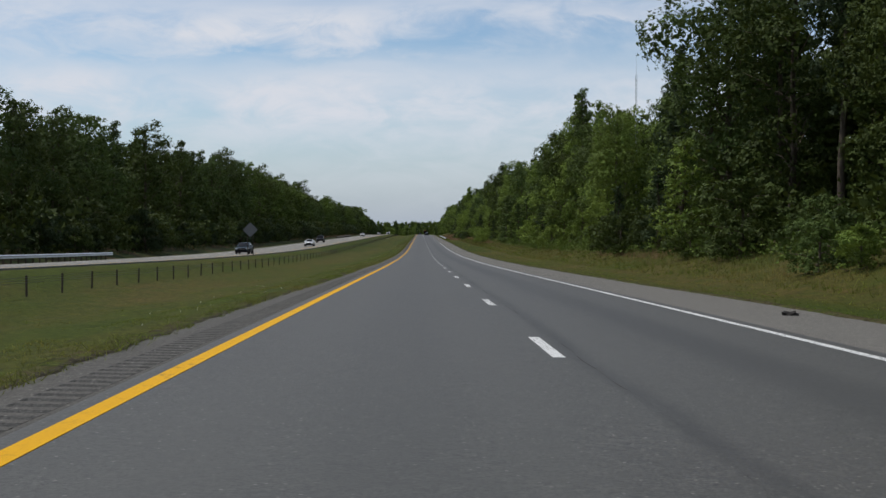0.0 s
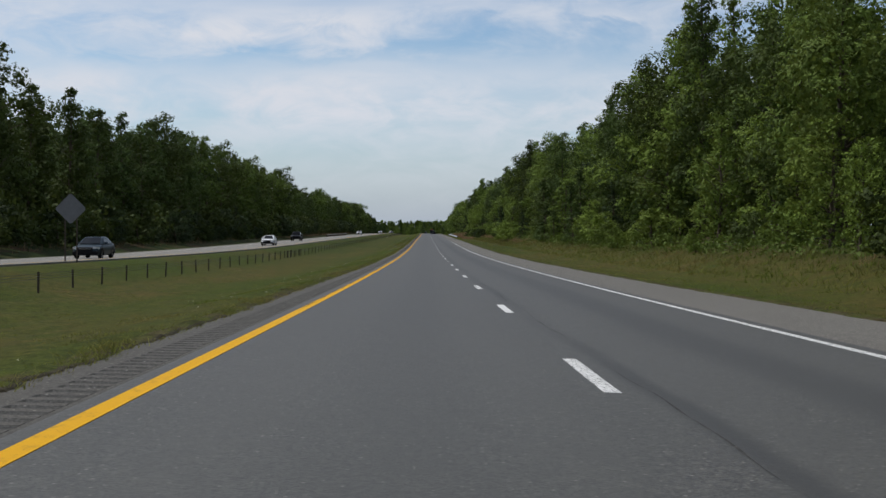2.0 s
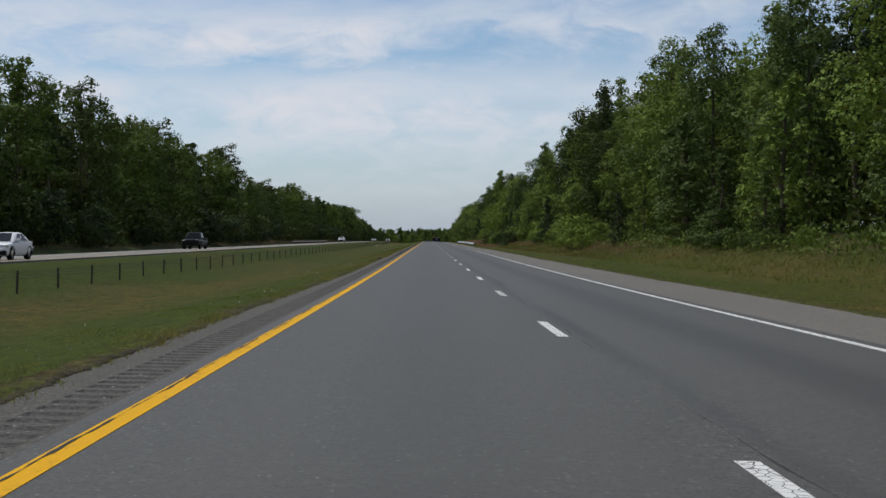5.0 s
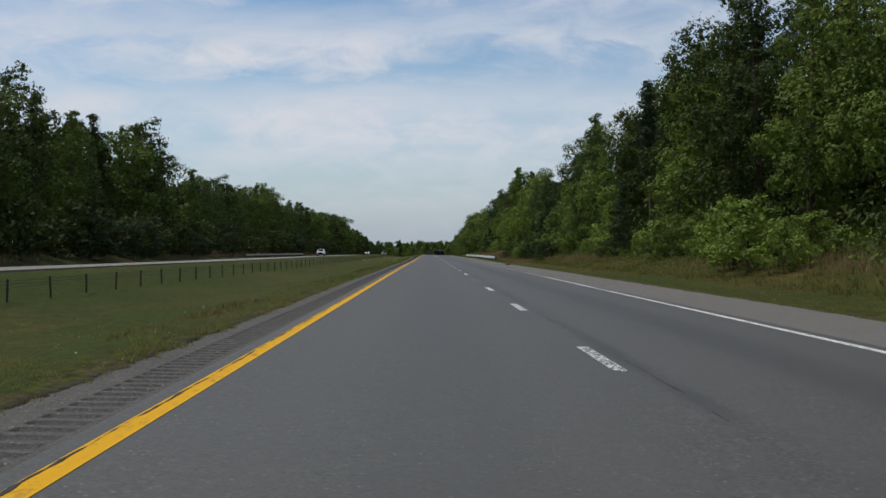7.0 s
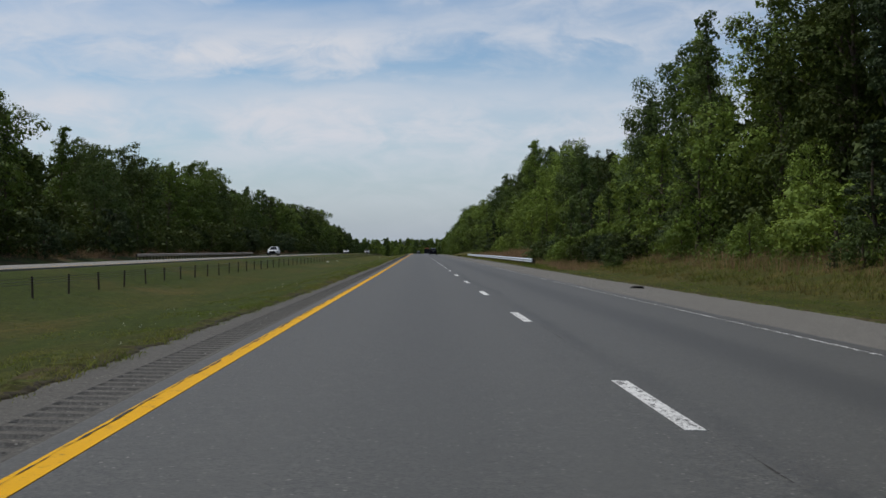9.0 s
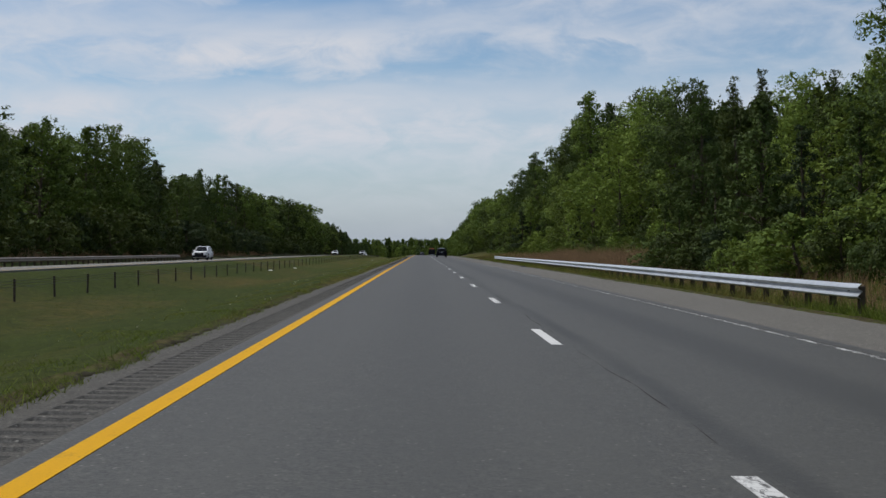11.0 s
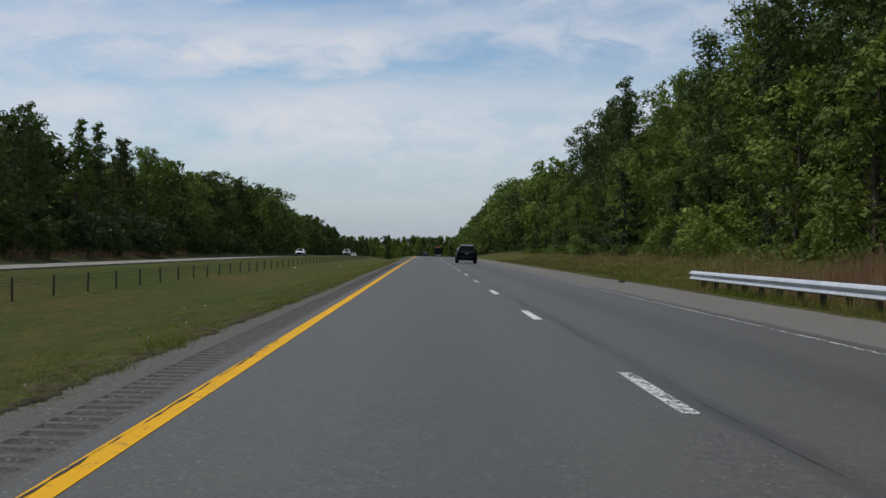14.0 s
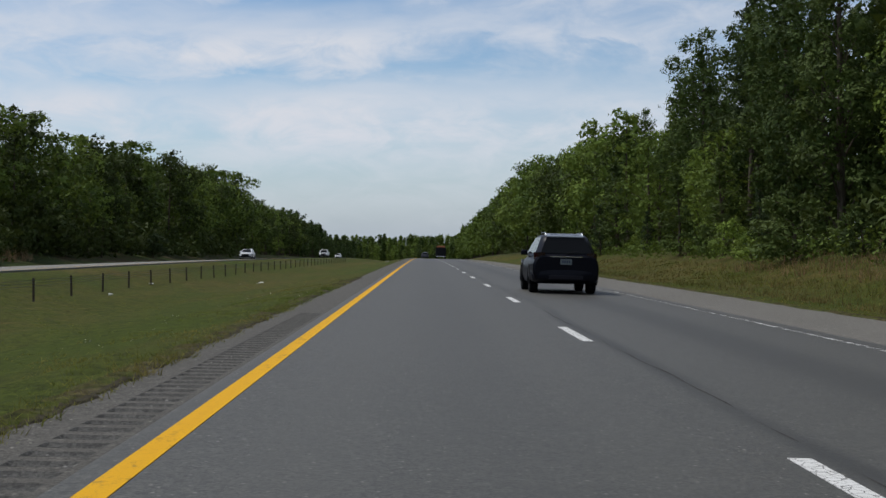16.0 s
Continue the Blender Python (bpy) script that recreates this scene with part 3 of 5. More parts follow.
def tree_arrays(kind, height, width, leaves, size, seed, face=None):
    """(trunk, crown) arrays of one tree at the origin; face: the open side, where light makes the leaves thickest."""
    rng = np.random.RandomState(seed)
    lean = rng.normal(0, 0.02, 2)
    bits = []
    levels = np.linspace(0, 0.96, 9)
    sway = np.cumsum(rng.normal(0, 0.08, (9, 2)), 0)
    axis = np.stack([lean[0] * height * levels + sway[:, 0], lean[1] * height * levels + sway[:, 1], height * levels - 0.3], 1)
    base_r = 0.010 * height + 0.04
    bits.append(tube(axis, base_r * (1 - levels) ** 0.8 + 0.02, 8))

    def on_axis(f):
        return np.array([np.interp(f, levels, axis[:, i]) for i in range(3)])

    blobs = []
    if kind == "broad":
        foot, count = 0.10, 27
        env = lambda f: math.sin(math.pi * min(1, (f - foot) / (1.04 - foot)) ** 0.80) ** 0.60
    elif kind == "slim":
        foot, count = 0.08, 30
        env = lambda f: (1 - f) ** 0.62 * min(1, (f - foot) * 5 + 0.45)
    elif kind == "pine":
        foot, count = 0.40, 34
        env = lambda f: (1 - f) ** 0.6 * min(1, (f - foot) * 4 + 0.3)
    elif kind == "cedar":
        foot, count = 0.04, 24
        env = lambda f: (1 - f) ** 0.8 + 0.08
    else:
        foot, count = 0.06, 12
        env = lambda f: math.sin(math.pi * min(1, (f * 0.9 + 0.12))) ** 0.5
    lobe = rng.uniform(0, 6.28, 2)
    for j in range(count):
        f = foot + (0.97 - foot) * ((j + rng.uniform(0, 1)) / count)
        ang = j * 2.4 + rng.uniform(-0.5, 0.5)
        e = max(0.10, env(f)) * width * 0.5 * (0.88 + 0.17 * math.sin(2 * ang + lobe[0] + f * 5) + 0.15 * math.sin(f * 17 + lobe[1]))
        rad = e * rng.uniform(0.52, 0.92)
        start = on_axis(max(0.03, f - 0.05 - 0.10 * rng.rand()))
        end = on_axis(f) + (math.cos(ang) * rad, math.sin(ang) * rad, rng.uniform(-0.01, 0.03) * height)
        mid = (start + end) / 2 + (0, 0, 0.03 * height * rng.rand())
        bits.append(tube([start, mid, end], [base_r * 0.3 * (1 - f) + 0.02, base_r * 0.2 * (1 - f) + 0.015, 0.012], 4))
        big = e * rng.uniform(0.25, 0.50) + 0.018 * height
        blobs.append((end, big))
        for _ in range(3 if leaves > 1000 else 1):
            r = big * rng.uniform(0.40, 0.75)
            d = rng.normal(0, 1, 3) + (0, 0, 0.2)
            blobs.append((end + d / np.linalg.norm(d) * (1.0, 1.0, 0.7) * big * rng.uniform(0.7, 1.1), r))
    # a closed leader: small clumps up the last of the stem
    for f in np.linspace(0.70, 0.965, 13):
        blobs.append((on_axis(f) + rng.normal(0, 0.012 * width, 3), (0.03 + 0.26 * (0.97 - f)) * width + 0.012 * height))
    weights = np.array([r ** 2 for _, r in blobs])
    counts = np.maximum(3, (leaves * 0.62 * weights / weights.sum()).astype(int))
    centres, radii = np.array([c for c, _ in blobs]), np.array([r for _, r in blobs])
    pts, outs, core = [], [], []
    flat = np.array((1, 1, 0.55) if kind in ("pine", "cedar") else (1, 1, 0.78))
    for (c, r), n in zip(blobs, counts):
        d = rng.normal(0, 1, (n, 3)) + (0, 0, 0.35)
        d /= np.linalg.norm(d, axis=1)[:, None]
        lump = 1 + 0.18 * np.sin(d[:, :1] * 5 + c[0] * 3) * np.sin(d[:, 1:2] * 5 + c[1] * 3 + d[:, 2:] * 4)
        pts.append(c + d * r * lump * rng.uniform(0.74, 1.06, (n, 1)) * flat)
        outs.append(d)
        k = max(3, int(n * 0.15))
        core.append(c + rng.normal(0, 0.34, (k, 3)) * r * flat)
    pts, outs, core = np.concatenate(pts), np.concatenate(outs), np.concatenate(core)
    # none deep inside another clump, fewer on the side turned to the wood
    away = pts[:, None, :] - centres[None]
    buried = ((np.linalg.norm(away / flat, axis=2) / radii[None]) < 0.62).any(1)
    ok = (pts[:, 2] > 0.15) & ~buried
    if face is not None:
        side = pts[:, :2] / (np.linalg.norm(pts[:, :2], axis=1)[:, None] + 0.3)
        ok &= rng.rand(len(pts)) < np.clip(0.72 + 0.62 * (side @ np.array(face)), 0.22, 1.0)
    v0, f0 = leaves_at(pts[ok], 3, size * 0.42, size, rng, outs[ok])
    v1, f1 = leaves_at(core[core[:, 2] > 0.3], 1, 0.05, size * 2.1, rng)
    crown = np.concatenate([v0, v1]), np.concatenate([f0, f1 + len(v0)])
    return joined(bits), crown


LABELS = {"broad": "tall broadleaf tree with full green crown at the wood's edge", "slim": "tall slender green tree with a pointed crown",
          "pine": "dark pine with bare lower trunk and sparse crown", "cedar": "dark evergreen tree with a conical crown", "bush": "low leafy green shrub in rough grass"}
PROTO = {}


def proto(key, kind, height, width, leaves, size, seed, leaf, face=None):
    t, c = tree_arrays(kind, height, width, leaves, size, seed, face)
    PROTO[key] = dict(trunk=mesh_of("trunk", t[0], t[1], BARK, True), crown=mesh_of("crown", c[0], c[1], leaf), height=height, kind=kind, tarr=t, carr=c, turn=0.0 if face is None else 1.0)


OPEN_WEST, OPEN_EAST = (-0.75, -0.66), (0.75, -0.66)
LEAVES = (LEAF_A, LEAF_C, LEAF_A, LEAF_B, LEAF_C, LEAF_B)
for j in range(6):
    proto("broad%d" % j, "broad", 18, 8.8, 11000, 0.20, 11 + j, LEAVES[j], OPEN_WEST)
proto("broad6", "broad", 18, 8.8, 11000, 0.20, 19, LEAF_D, OPEN_WEST)
for j in range(5):
    proto("slim%d" % j, "slim", 20, 6.6, 9000, 0.19, 31 + j, (LEAF_A, LEAF_C, LEAF_B, LEAF_A, LEAF_D)[j], OPEN_WEST)
for j in range(2):
    proto("pine%d" % j, "pine", 21, 7.0, 5200, 0.22, 41 + j, NEEDLE)
for j in range(2):
    proto("cedar%d" % j, "cedar", 10, 4.2, 3000, 0.17, 51 + j, (LEAF_B, NEEDLE)[j])
for j in range(4):
    proto("sapling%d" % j, ("slim", "broad")[j % 2], 9, 4.6, 3800, 0.16, 101 + j, (LEAF_A, LEAF_C, LEAF_B, LEAF_A)[j], OPEN_WEST)
for j in range(4):
    proto("bush%d" % j, "bush", 3.2, 3.6, 2100, 0.135, 61 + j, (LEAF_A, LEAF_C, LEAF_B, LEAF_A)[j])
# shade at the wood's foot is put into the thickets' leaf colour
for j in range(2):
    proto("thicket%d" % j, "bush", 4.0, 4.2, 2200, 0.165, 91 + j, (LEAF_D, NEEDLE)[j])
# crowns beyond the road: shade of their near side put into the leaf colour
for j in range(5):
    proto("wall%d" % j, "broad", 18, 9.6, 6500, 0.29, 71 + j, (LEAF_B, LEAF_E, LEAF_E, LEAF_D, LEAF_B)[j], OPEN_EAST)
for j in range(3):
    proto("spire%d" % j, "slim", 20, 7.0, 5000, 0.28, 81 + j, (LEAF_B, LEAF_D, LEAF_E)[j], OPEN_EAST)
for j in range(4):
    proto("back%d" % j, ("broad", "slim")[j % 2], 18, 9.0, 700, 0.66, 121 + j, LEAF_B)


def plant(key, x, y, height, turn, group, wide=1.0):
    p = PROTO[key]
    s = height / p["height"]
    if p["turn"]:
        turn = (turn % 80.0) - 40.0
    m = pose(x, y, float(rough_ground(np.array(x), np.array(y))) - 0.05, 0, 0, turn) @ Matrix.Diagonal((s * wide, s * wide, s, 1))
    cat = "shrub" if p["kind"] == "bush" else "tree"
    root = tagged(new("shrub" if cat == "shrub" else "tree"), LABELS[p["kind"]], cat, group)
    part("trunk", p["trunk"], None, root)
    part("crown", p["crown"], None, root)
    root.matrix_world = m
    return root


def height_along(table, y):
    return float(np.interp(y, [a for a, _ in table], [b for _, b in table]))


# heights of the wood's edge along the road
RIGHT_TOP = [(-60, 24.6), (106, 24.2), (118, 20.0), (138, 17.0), (150, 15.8), (165, 17.0), (185, 21.4), (198, 19.6), (210, 18.2), (233, 18.0), (270, 18.2), (300, 18.2), (330, 19.8), (365, 20.8), (400, 20.2), (440, 20.8), (470, 18.7), (488, 14.8), (505, 12.0), (530, 13.6), (552, 17.2), (578, 19.0), (620, 21.6), (645, 20.1), (665, 19.2), (684, 21.6), (698, 21.4), (714, 20.2), (730, 18.6), (748, 17.0), (771, 17.2), (838, 18.6), (860, 19.4), (1000, 21.4)]
LEFT_TOP = [(0, 17.6), (150, 17.6), (190, 19.6), (260, 18.8), (300, 20.6), (340, 20.2), (370, 19.6), (398, 20.2), (425, 17.6), (466, 20.6), (480, 19.4), (500, 15.4), (520, 14.8), (560, 16.6), (620, 17.8), (660, 14.8), (700, 18.0), (725, 18.6), (740, 16.3), (820, 18.0), (910, 19.1), (980, 14.8), (1050, 17.0), (1100, 18.0), (1200, 12.7)]


# dark stretches of wood: pines, and backlit shade put into other trees' leaf colour
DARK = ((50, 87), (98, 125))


def plant_edge(side, y0, y1, step, table, x_edge, rng, group, near):
    y = y0
    while y < y1:
        pick = rng.rand()
        if near:
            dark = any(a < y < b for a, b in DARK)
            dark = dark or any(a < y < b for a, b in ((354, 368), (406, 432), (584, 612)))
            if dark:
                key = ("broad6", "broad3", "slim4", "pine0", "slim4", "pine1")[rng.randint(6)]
            else:
                key = "broad%d" % rng.randint(7) if pick < 0.50 else "slim%d" % rng.randint(5) if pick < 0.92 else "pine%d" % rng.randint(2)
        else:
            key = "wall%d" % rng.randint(5) if pick < 0.64 else "spire%d" % rng.randint(3) if pick < 0.96 else "pine%d" % rng.randint(2)
            # stretch with more of the wood's shade put into the leaf colour
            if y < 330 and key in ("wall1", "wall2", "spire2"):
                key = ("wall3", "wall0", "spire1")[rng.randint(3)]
        h = height_along(table, y) * rng.choice((0.90, 0.94, 0.97, 0.99, 1.02))
        x = x_edge + side * rng.uniform(0, 5.0)
        plant(key, x, y, h, rng.uniform(0, 360), group, rng.uniform(0.85, 1.1))
        y += step * rng.uniform(0.7, 1.3)


def plant_fringe(side, y0, y1, step, x_edge, rng, group, near):
    y = y0
    while y < y1:
        pick = rng.rand()
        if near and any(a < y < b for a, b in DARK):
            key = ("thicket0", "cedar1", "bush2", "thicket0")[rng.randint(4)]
        elif near:
            key = "bush%d" % rng.randint(4) if pick < 0.5 else "cedar%d" % rng.randint(2) if pick < 0.65 else "sapling%d" % rng.randint(4)
        else:
            key = "thicket%d" % rng.randint(2) if pick < 0.88 else "cedar%d" % rng.randint(2)
        low, high = {"bush": (1.3, 3.8), "ceda": (4, 8.5), "sapl": (5, 12), "thic": (2, 6.5), "wall": (6, 11)}[key[:4]]
        x = x_edge + side * (rng.uniform(-1.9, 1.6) + (1.8 if high > 9 else 0.0))
        plant(key, x, y, rng.uniform(low, high), rng.uniform(0, 360), group, rng.uniform(0.85, 1.3))
        y += step * rng.uniform(0.5, 1.5)


def woodland(name, spots, label, leaf):
    """Trees behind the edge, which nobody could count, in one mesh for leaves and one for trunks."""
    for what, mat in (("tarr", BARK), ("carr", leaf)):
        Vs, Fs, o = [], [], 0
        for key, x, y, h, turn, thin in spots:
            p = PROTO[key]
            v, f = p[what]
            s = h / p["height"]
            c, sn = math.cos(turn), math.sin(turn)
            if what == "carr":
                n = len(v) // 3
                keep = rs.permutation(n)[: int(n * thin)]
                q = v.reshape(-1, 3, 3)[keep]
                mid = q.mean(1, keepdims=True)
                v = (mid + (q - mid) * min(1.6, thin ** -0.5)).reshape(-1, 3)
                f = np.arange(len(keep) * 3).reshape(-1, 3)
            else:
                v = v[:72:2]
                f = np.array([(r * 4 + i, r * 4 + (i + 1) % 4, r * 4 + 4 + (i + 1) % 4, r * 4 + 4 + i) for r in range(8) for i in range(4)])
            w = np.stack([(v[:, 0] * c - v[:, 1] * sn) * s + x, (v[:, 0] * sn + v[:, 1] * c) * s + y, v[:, 2] * s + float(ground_z(x, y))], 1)
            Vs.append(w)
            Fs.append(f + o)
            o += len(w)
        me = mesh_of(name, np.concatenate(Vs), np.concatenate(Fs), mat)
        if what == "tarr":
            trunks = me
        else:
            root = tagged(new(name, me), label, "woodland", kind="stuff")
            part("trunks", trunks, None, root)


rt = np.random.RandomState(21)
plant_edge(1, 30, 770, 6.3, RIGHT_TOP, 22.0, rt, "trees along the nearer wood", True)
plant_fringe(1, 20, 770, 5.2, 17.9, rt, "young growth at the wood's foot", True)
plant_edge(-1, 84, 745, 7.8, LEFT_TOP, -45.0, rt, "trees beyond the opposite carriageway", False)
plant_fringe(-1, 90, 800, 6.0, -40.5, rt, "young growth beyond the opposite carriageway", False)


def undergrowth(name, x0, x1, y0, y1, tall, count, size, leaf, rng, label):
    """Low leafy tangle on the woodland floor."""
    n = count
    x, y = rng.uniform(x0, x1, n), rng.uniform(y0, y1, n)
    top = tall * (0.35 + 0.65 * np.abs(np.sin(y * 0.19 + x * 0.5) * np.sin(y * 0.071 + 1.0)))
    z = ground_z(x, y) + rng.uniform(0.05, 1.0, n) * top
    v, f = leaves_at(np.stack([x, y, z], 1), 3, size * 0.8, size, rng)
    return tagged(new(name, mesh_of(name, v, f, leaf)), label, "undergrowth", kind="stuff")


y = 446.0
while y < 508:
    plant(("bush2", "thicket1", "bush3", "thicket0", "bush2", "thicket0")[rt.randint(6)], rt.uniform(12.5, 15.5), y, rt.uniform(1.4, 3.0), rt.uniform(0, 360), "young growth at the wood's foot", rt.uniform(0.9, 1.3))
    y += rt.uniform(1.6, 3.6)
for x, y, h in ((14.8, 52.0, 2.4), (15.4, 49.0, 2.0), (14.2, 334.0, 3.4), (15.0, 339.0, 4.2), (14.6, 329.0, 2.6)):
    plant("bush%d" % rt.randint(4), x, y, h, rt.uniform(0, 360), "young growth at the wood's foot", 1.1)
plant("cedar1", 15.6, 400.0, 1.25, 30, "young growth at the wood's foot", 1.3)
plant("slim0", 21.5, 598.0, 22.0, 20, "trees along the nearer wood")
plant("slim2", 22.0, 609.0, 22.5, 70, "trees along the nearer wood")
plant("broad5", 22.5, 222.0, 18.2, 75, "trees along the nearer wood")
plant("broad3", 22.0, 213.0, 18.4, 15, "trees along the nearer wood", 0.9)
plant("slim2", 22.5, 186.5, 23.0, 40, "trees along the nearer wood", 0.9)
plant("slim0", 22.5, 191.5, 22.5, 130, "trees along the nearer wood", 0.9)
plant("broad3", 20.6, 152.0, 16.0, 10, "trees along the nearer wood", 0.95)
plant("broad0", 20.4, 145.0, 16.4, 200, "trees along the nearer wood", 0.95)
plant("slim1", 21.0, 159.0, 16.8, 300, "trees along the nearer wood", 1.1)


# LEAF_D undergrowth: the shade among the trunks is put into the leaf colour
undergrowth("undergrowth", 20.5, 29, 10, 1000, 5.0, 26000, 0.42, LEAF_D, rt, "leafy undergrowth among the trunks, its colour darkened for shade")
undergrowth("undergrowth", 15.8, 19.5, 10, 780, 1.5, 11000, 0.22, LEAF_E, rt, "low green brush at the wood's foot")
undergrowth("undergrowth", -53, -38.8, 50, 900, 6.5, 24000, 0.6, LEAF_D, rt, "leafy undergrowth among the trunks, its colour darkened for shade")


def rows_of(side, x0, dx, n, y0, y1, step, table, thin, rng, keys=("back0", "back1", "back2", "back3"), low=0.78, high=0.93):
    out = []
    for r in range(n):
        y = y0
        while y < y1:
            h = height_along(table, y) * rng.uniform(low, high)
            out.append((keys[rng.randint(len(keys))], x0 + side * (r * dx + rng.uniform(0, dx)), y, h, rng.uniform(0, 6.28), thin))
            y += step * rng.uniform(0.7, 1.3)
    return out


WALLS = ("wall0", "spire0", "wall1", "wall2", "spire2", "wall3", "wall4")
# back rows take deep leaves: shade seen in the gaps is in their colour
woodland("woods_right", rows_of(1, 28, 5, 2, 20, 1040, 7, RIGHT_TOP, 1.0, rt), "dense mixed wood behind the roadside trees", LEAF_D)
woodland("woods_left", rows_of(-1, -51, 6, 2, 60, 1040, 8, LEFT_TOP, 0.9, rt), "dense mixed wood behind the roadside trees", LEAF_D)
for name, spots, label in (("woods_ahead_right", rows_of(1, 21, 4, 1, 768, 1060, 5.5, RIGHT_TOP, 0.45, rt, WALLS, 0.8, 1.0), "green roadside wood further along the road"),
                           ("woods_ahead_left", rows_of(-1, -44, 4, 1, 748, 1060, 6.0, LEFT_TOP, 0.45, rt, WALLS, 0.8, 1.0), "dark green wood further along the opposite road")):
    for j, leaf in enumerate((LEAF_A, LEAF_D, LEAF_E, LEAF_B)):
        woodland(name, spots[j::4], label, leaf)
woodland("woods_deep_right", rows_of(1, 42, 14, 5, -40, 1300, 15, RIGHT_TOP, 0.3, rt, low=0.7, high=0.82), "unbroken wood stretching away from the road", LEAF_B)
woodland("woods_deep_left", rows_of(-1, -66, 14, 5, -40, 1300, 15, LEFT_TOP, 0.3, rt, low=0.7, high=0.82), "unbroken wood stretching away from the road", LEAF_B)
woodland("woods_far_right", rows_of(1, 22, 5, 2, 1050, 1500, 6, RIGHT_TOP, 1.0, rt, low=0.7, high=1.0), "distant green wood beside the road", LEAF_E)
woodland("woods_far_left", rows_of(-1, -44, 6, 2, 1050, 1500, 7, LEFT_TOP, 1.0, rt, low=0.7, high=1.0), "distant green wood beside the road", LEAF_B)


def far_belt(y, x0, x1, step, top, thin, rng):
    """Trees across the end of the view, whose tops stand about top metres over the datum."""
    out = []
    x = x0
    while x < x1:
        yy = y + rng.uniform(-40, 40)
        h = top * rng.choice((0.66, 0.8, 0.9, 0.97, 1.0, 1.05)) - float(ground_z(x, yy))
        out.append(("back%d" % rng.randint(4), x, yy, h, rng.uniform(0, 6.28), thin))
        x += step * rng.uniform(0.6, 1.4)
    return out


belt = far_belt(1460, -140, 120, 3.0, 6.5, 0.8, rt) + far_belt(1500, -150, 130, 3.0, 12.8, 0.9, rt) + far_belt(1600, -200, 170, 3.4, 14.2, 0.9, rt) + far_belt(2600, -500, 500, 9, 20, 0.5, rt)
for j, leaf in enumerate((LEAF_A, LEAF_B, LEAF_E)):
    woodland("woods_horizon", belt[j::3], "distant treeline closing the view", leaf)

# ---------------------------------------------------------------- solid helpers


def box_arrays(x0, x1, y0, y1, z0, z1, cut=0.0):
    """A box with its upright and top edges cut by cut metres."""
    if cut <= 0:
        V = np.array([(x, y, z) for z in (z0, z1) for y in (y0, y1) for x in (x0, x1)], float)
        return V, [(0, 2, 3, 1), (4, 5, 7, 6), (0, 1, 5, 4), (2, 6, 7, 3), (0, 4, 6, 2), (1, 3, 7, 5)]
    ring = lambda i: [(x0 + i, y0), (x1 - i, y0), (x1, y0 + i), (x1, y1 - i), (x1 - i, y1), (x0 + i, y1), (x0, y1 - i), (x0, y0 + i)]
    V = [(x, y, z0) for x, y in ring(cut)] + [(x, y, z1 - cut) for x, y in ring(cut)]
    V += [(x * 1.0, y, z1) for x, y in [(min(max(x, x0 + cut), x1 - cut), min(max(y, y0 + cut), y1 - cut)) for x, y in ring(cut)]]
    F = [tuple(range(7, -1, -1)), tuple(range(16, 24))]
    for b in (0, 8):
        F += [(b + i, b + (i + 1) % 8, b + 8 + (i + 1) % 8, b + 8 + i) for i in range(8)]
    return np.array(V, float), F


def sharp(ob, degrees=35):
    me = ob.data
    me.polygons.foreach_set("use_smooth", [True] * len(me.polygons))
    me.set_sharp_from_angle(angle=radians(degrees))
    return ob


# ---------------------------------------------------------------- cable barrier in the median
RUST = mat_plain("weathered_post", (0.075, 0.060, 0.047), 0.8, 0.2, 0.0, 0.35, 9.0)
CABLE = mat_plain("dull_cable", (0.10, 0.10, 0.095), 0.7, 0.2, 0.0, 0.2, 5.0)
STEEL = mat_plain("galvanised_steel", (0.42, 0.43, 0.44), 0.45, 0.5, 0.85, 0.15, 5.0)
WOOD_POST = mat_plain("dark_timber_post", (0.085, 0.068, 0.052), 0.9, 0.15, 0.0, 0.35, 7.0)


def post_mesh(tall):
    bits = [box_arrays(-0.040, 0.040, -0.032, 0.032, -0.3, tall, 0.012)]
    return mesh_of("post", *joined(bits), RUST)


def cable_barrier(x, ys, tall, label):
    root = tagged(new("cable_barrier"), label, "fence", "median cable barriers")
    root.location = (x, ys[0], 0)
    me = post_mesh(tall)
    rng = np.random.RandomState(abs(int(ys[0])) + 3)
    for y in ys:
        p = part("post", me, None, root)
        p.location = (0, y - ys[0], float(ground_z(x, y)) + 0.02)
        p.rotation_euler = (rng.normal(0, 0.02), rng.normal(0, 0.025), rng.normal(0, 0.1))
    yy = np.arange(ys[0], ys[-1] + 2.6, 2.6)
    for h in (0.52, 0.62, 0.72):
        path = np.stack([np.full(len(yy), 0.055), yy - ys[0], ground_z(np.full(len(yy), x), yy) + h * tall / 0.78], 1)
        part("cable", tube(path, [0.008] * len(path), 5), CABLE, root)
    return root


first_run = [48.76 + 4.82 * k for k in range(-13, 34)] + [211.8, 214.9, 218.3, 223.2, 227.6]
second_run = [213.2, 216.6, 220.5, 225.4, 228.2] + list(np.interp(np.arange(-16, 108), [-16, 0, 16, 43, 70, 108], [233.0, 313.7, 395.2, 530.5, 665.6, 856.0]))
cable_barrier(-16.29, sorted(first_run), 0.78, "low dark steel posts with three cables in grass")
cable_barrier(-16.2, sorted(second_run), 0.80, "low dark steel posts with three cables in grass")

